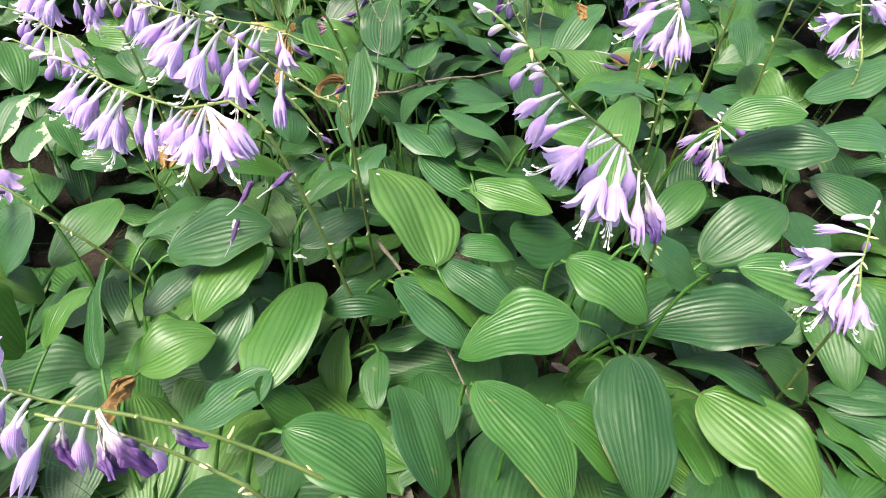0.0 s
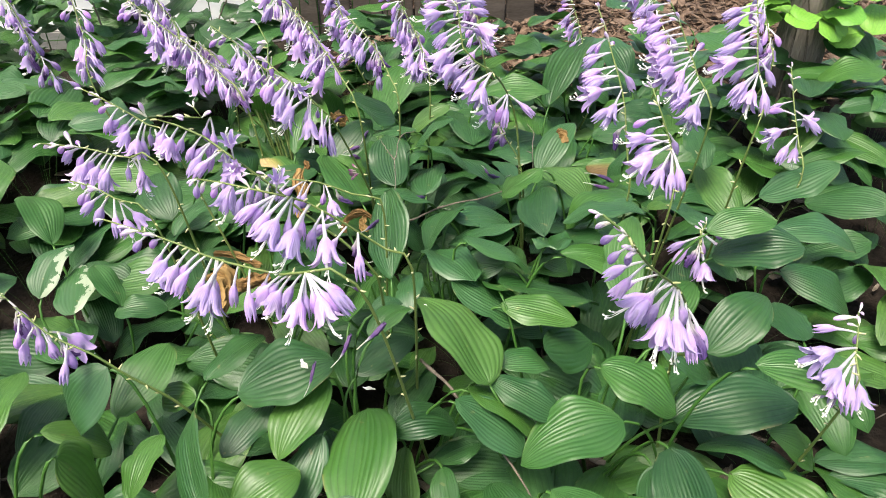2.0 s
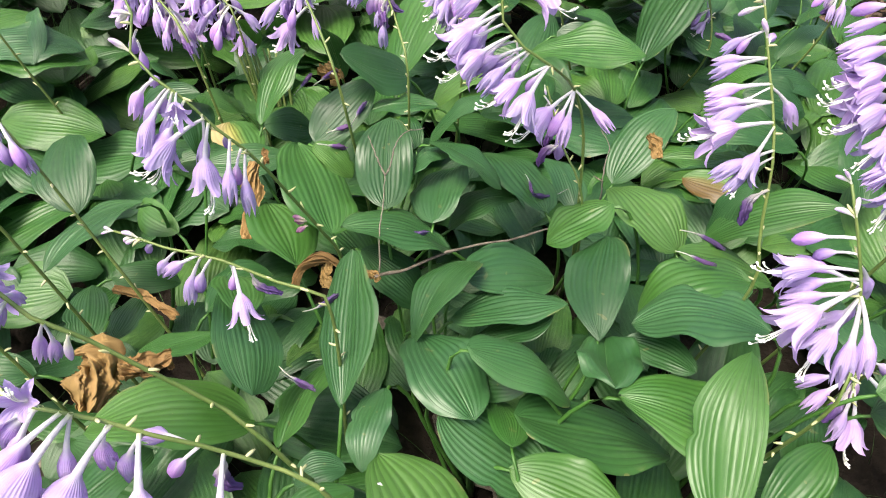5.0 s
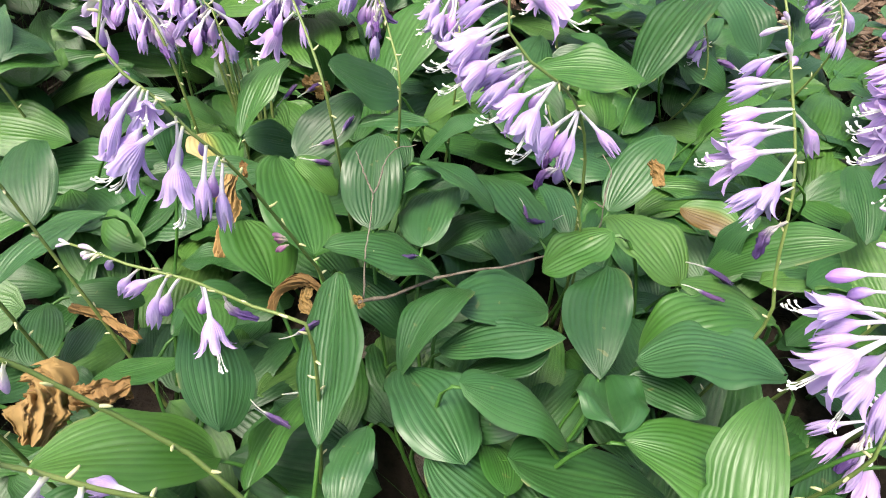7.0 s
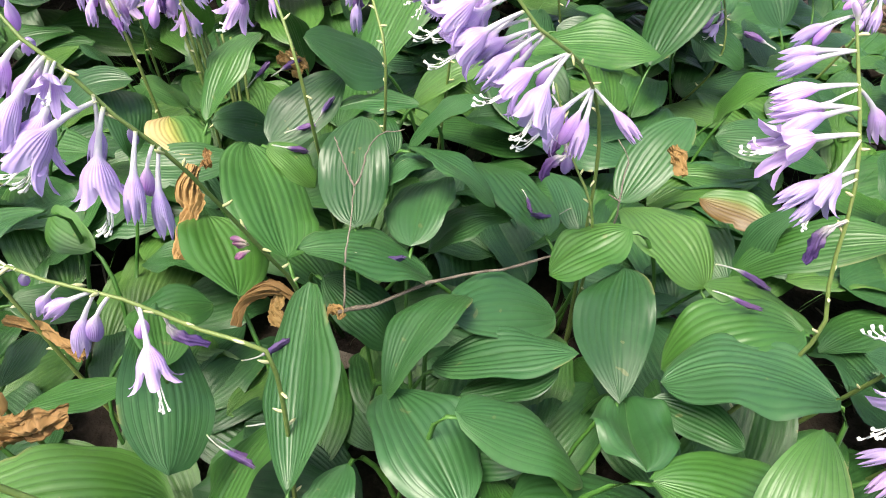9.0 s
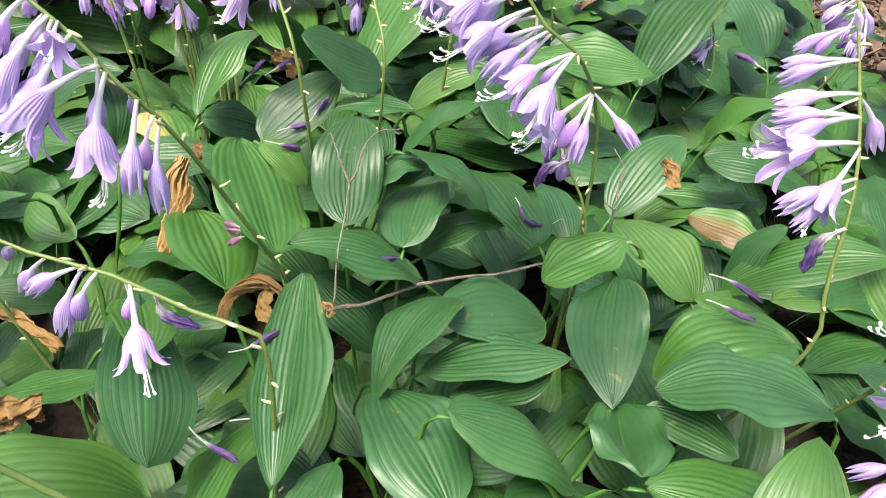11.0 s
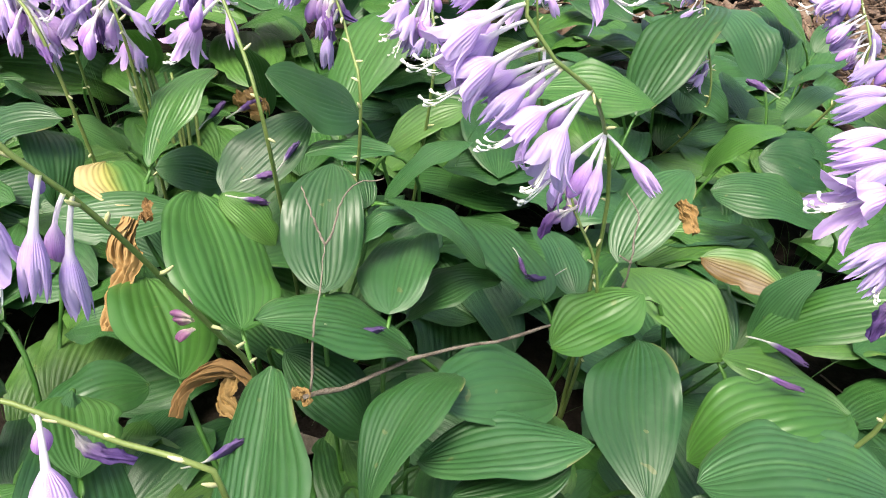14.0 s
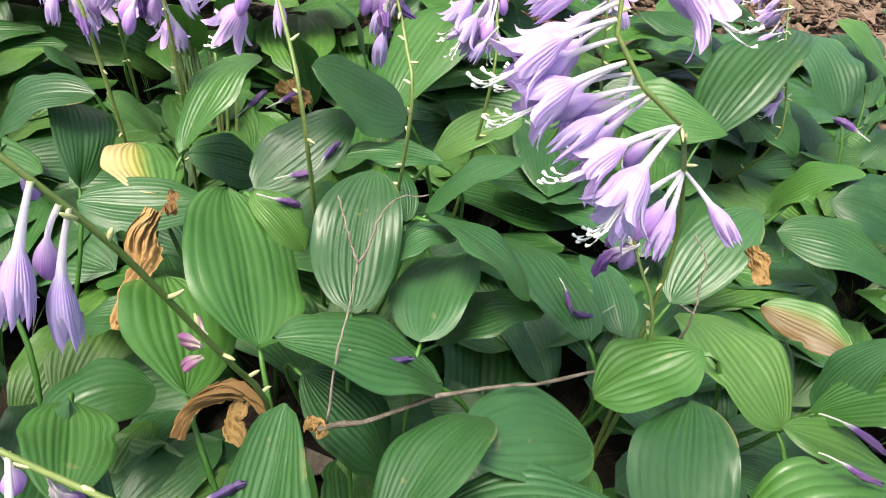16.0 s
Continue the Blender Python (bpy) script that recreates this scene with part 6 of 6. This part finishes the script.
def trunk(x, y, r, height):
    e = new("tree")
    e.location = (x, y, 0)
    tagged(e, "grey-brown tree trunk beside the bed", "tree")
    rows, cols = 40, 28
    verts = []
    for i in range(rows):
        z = height * i / (rows - 1)
        for k in range(cols):
            a = 2 * math.pi * k / cols
            ridge = noise.noise((5 * math.cos(a), 5 * math.sin(a), z * 2.5)) * 0.10 + noise.noise((14 * math.cos(a), 14 * math.sin(a), z * 9)) * 0.05
            q = r * (1 + 0.35 * math.exp(-z * 9) - 0.1 * z / height + ridge)
            verts.append((q * math.cos(a), q * math.sin(a), z - 0.03))
    faces = grid_faces(rows, cols, True)
    faces.append(tuple(range((rows - 1) * cols, rows * cols)))
    part("trunk", mesh_of("trunk", verts, faces, [TRUNK]), e)
    # limbs and a loose crown high above the bed
    rnd = random.Random(3)
    lv, lf, n = [], [], 0
    for i in range(7):
        a = i * 2.4
        start = Vector((0, 0, height - 0.25 + 0.03 * i))
        end = start + Vector((1.3 * math.cos(a), 1.3 * math.sin(a), 0.9 + 0.1 * i))
        v, f = tube(bend(start, start.lerp(end, 0.5) + Vector((0, 0, 0.25)), end, 8), [0.03 - 0.0032 * k for k in range(9)], 7)
        part("limb", mesh_of("limb", v, f, [TRUNK]), e)
        for _ in range(70):
            p = start.lerp(end, rnd.uniform(0.4, 1.05)) + Vector((rnd.gauss(0, 0.25), rnd.gauss(0, 0.25), rnd.gauss(0.1, 0.18)))
            d = Vector((rnd.uniform(-1, 1), rnd.uniform(-1, 1), rnd.uniform(-0.5, 0.3))).normalized()
            s = d.cross(Vector((0, 0, 1))).normalized()
            ll = rnd.uniform(0.05, 0.09)
            lv += [p, p + d * ll * 0.5 + s * ll * 0.28, p + d * ll, p + d * ll * 0.5 - s * ll * 0.28]
            lf.append((n, n + 1, n + 2, n + 3))
            n += 4
    part("crown", mesh_of("crown", lv, lf, [SHRUB], [(0, 0.5), (0.5, 1), (1, 0.5), (0.5, 0)] * (n // 4)), e)
    return e


trunk(0.875, 1.35, 0.052, 3.2)

ROUND_LEAF = blade(1.0, 0.8, 0.08, 0.15, 0.05, 77, 11, 17, 4, 0.55, 0.0, SHRUB)
DARK_LEAF = blade(1.0, 0.62, 0.10, 0.15, 0.06, 78, 11, 17, 5, 0.75, 0.0, LEAF)


def bush(name, spots, count, mesh, size, seed, label, category, low=3):
    """A bush of stems with leaves set all along them."""
    rnd = random.Random(seed)
    e = new(name)
    e.location = (*spots[0][:2], 0)
    tagged(e, label, category)
    for x, y, top, spread in spots:
        tip = Vector((x + rnd.uniform(-spread, spread), y + rnd.uniform(-spread, spread), top))
        pts = bend(Vector((x, y, -0.01)), Vector((x, y, top * 0.6)), tip, 8)
        v, f = tube([p - e.location for p in pts], [0.0035 - 0.0003 * k for k in range(9)], 6)
        part("stem", mesh_of("stem", v, f, [TWIG]), e)
        for _ in range(count):
            p = pts[rnd.randint(low, 8)]
            a = rnd.uniform(0, 6.28)
            way = Vector((math.cos(a), math.sin(a), rnd.uniform(-0.45, 0.3)))
            base = p + way * rnd.uniform(0.02, spread * 0.7)
            ll = size * rnd.uniform(0.7, 1.2)
            m = leaf_pose(base - e.location, base - e.location + way.normalized() * ll, rnd.uniform(-25, 25)) @ Matrix.Diagonal((ll, ll, ll, 1))
            part("leaf", mesh, e, m)
    return e


bush("sapling", [(0.80, 1.27, 0.36, 0.06), (0.86, 1.28, 0.38, 0.07), (0.93, 1.29, 0.36, 0.07)], 16, ROUND_LEAF, 0.08, 5, "sapling with fresh light green round leaves", "sapling", 6)
bush("shrub", [(-0.85, 1.58, 0.42, 0.18), (-0.66, 1.64, 0.40, 0.18), (-0.48, 1.80, 0.32, 0.16), (-0.75, 1.82, 0.50, 0.20), (-1.02, 1.72, 0.52, 0.20), (-1.12, 1.50, 0.48, 0.20)], 42, DARK_LEAF, 0.075, 6,
     "dense green shrub behind the bed", "shrub")
bush("ground_cover", [(1.12, 1.36, 0.13, 0.12), (1.4, 1.42, 0.15, 0.14), (1.28, 1.55, 0.13, 0.14), (1.55, 1.35, 0.15, 0.15), (1.5, 1.6, 0.14, 0.15)], 26, DARK_LEAF, 0.055, 8,
     "low green ground cover beside the trunk", "ground cover")
bush("ground_cover", [(0.05, 2.10, 0.12, 0.12), (-0.2, 2.12, 0.11, 0.12), (0.3, 2.05, 0.10, 0.10), (0.55, 1.95, 0.08, 0.08)], 18, DARK_LEAF, 0.045, 9, "low weeds at the foot of the fence", "ground cover")


def box(lo, hi):
    v = [(x, y, z) for x in (lo[0], hi[0]) for y in (lo[1], hi[1]) for z in (lo[2], hi[2])]
    f = [(0, 1, 3, 2), (4, 6, 7, 5), (0, 4, 5, 1), (2, 3, 7, 6), (0, 2, 6, 4), (1, 5, 7, 3)]
    return v, f


def slab(name, lo, hi, material, parent, bevel=0.004):
    bm = bmesh.new()
    v, f = box(lo, hi)
    vs = [bm.verts.new(p) for p in v]
    for q in f:
        bm.faces.new([vs[i] for i in q])
    bmesh.ops.bevel(bm, geom=bm.edges[:], offset=bevel, segments=2, affect="EDGES")
    bmesh.ops.recalc_face_normals(bm, faces=bm.faces[:])
    me = bpy.data.meshes.new(name)
    bm.to_mesh(me)
    bm.free()
    me.materials.append(material)
    return part(name, me, parent)


fence = tagged(new("board_fence"), "dark weathered upright boards behind the bed", "fence")
for i in range(8):
    slab("board", (-0.30 + 0.105 * i, 2.30 + 0.004 * (i % 2), -0.02), (-0.201 + 0.105 * i, 2.322 + 0.004 * (i % 2), 0.95 + 0.01 * (i % 3)), BOARD, fence)
slab("rail", (-0.30, 2.327, 0.60), (0.54, 2.360, 0.66), BOARD, fence)
shed = tagged(new("shed_wall"), "white painted wall above a grey sill board", "wall", "", "structure")
slab("sill_board", (-2.4, 2.31, -0.02), (-0.31, 2.36, 0.055), PALEBOARD, shed)
slab("wall_panel", (-2.4, 2.363, -0.02), (-0.31, 2.46, 1.60), PAINT, shed)

wire = tagged(new("wire_fence"), "thin green wire fence in front of the boards", "fence")
for i in range(30):
    x = -1.3 + 0.055 * i
    v, f = tube([(x, 2.22, -0.02), (x + 0.002, 2.221, 0.3), (x, 2.22, 0.62)], 0.0018, 6)
    part("upright_wire", mesh_of("upright_wire", v, f, [PETIOLE]), wire)
for z in (0.05, 0.28, 0.52):
    v, f = tube([(-1.32, 2.223, z), (-0.5, 2.224, z + 0.004), (0.32, 2.223, z)], 0.0018, 6)
    part("cross_wire", mesh_of("cross_wire", v, f, [PETIOLE]), wire)
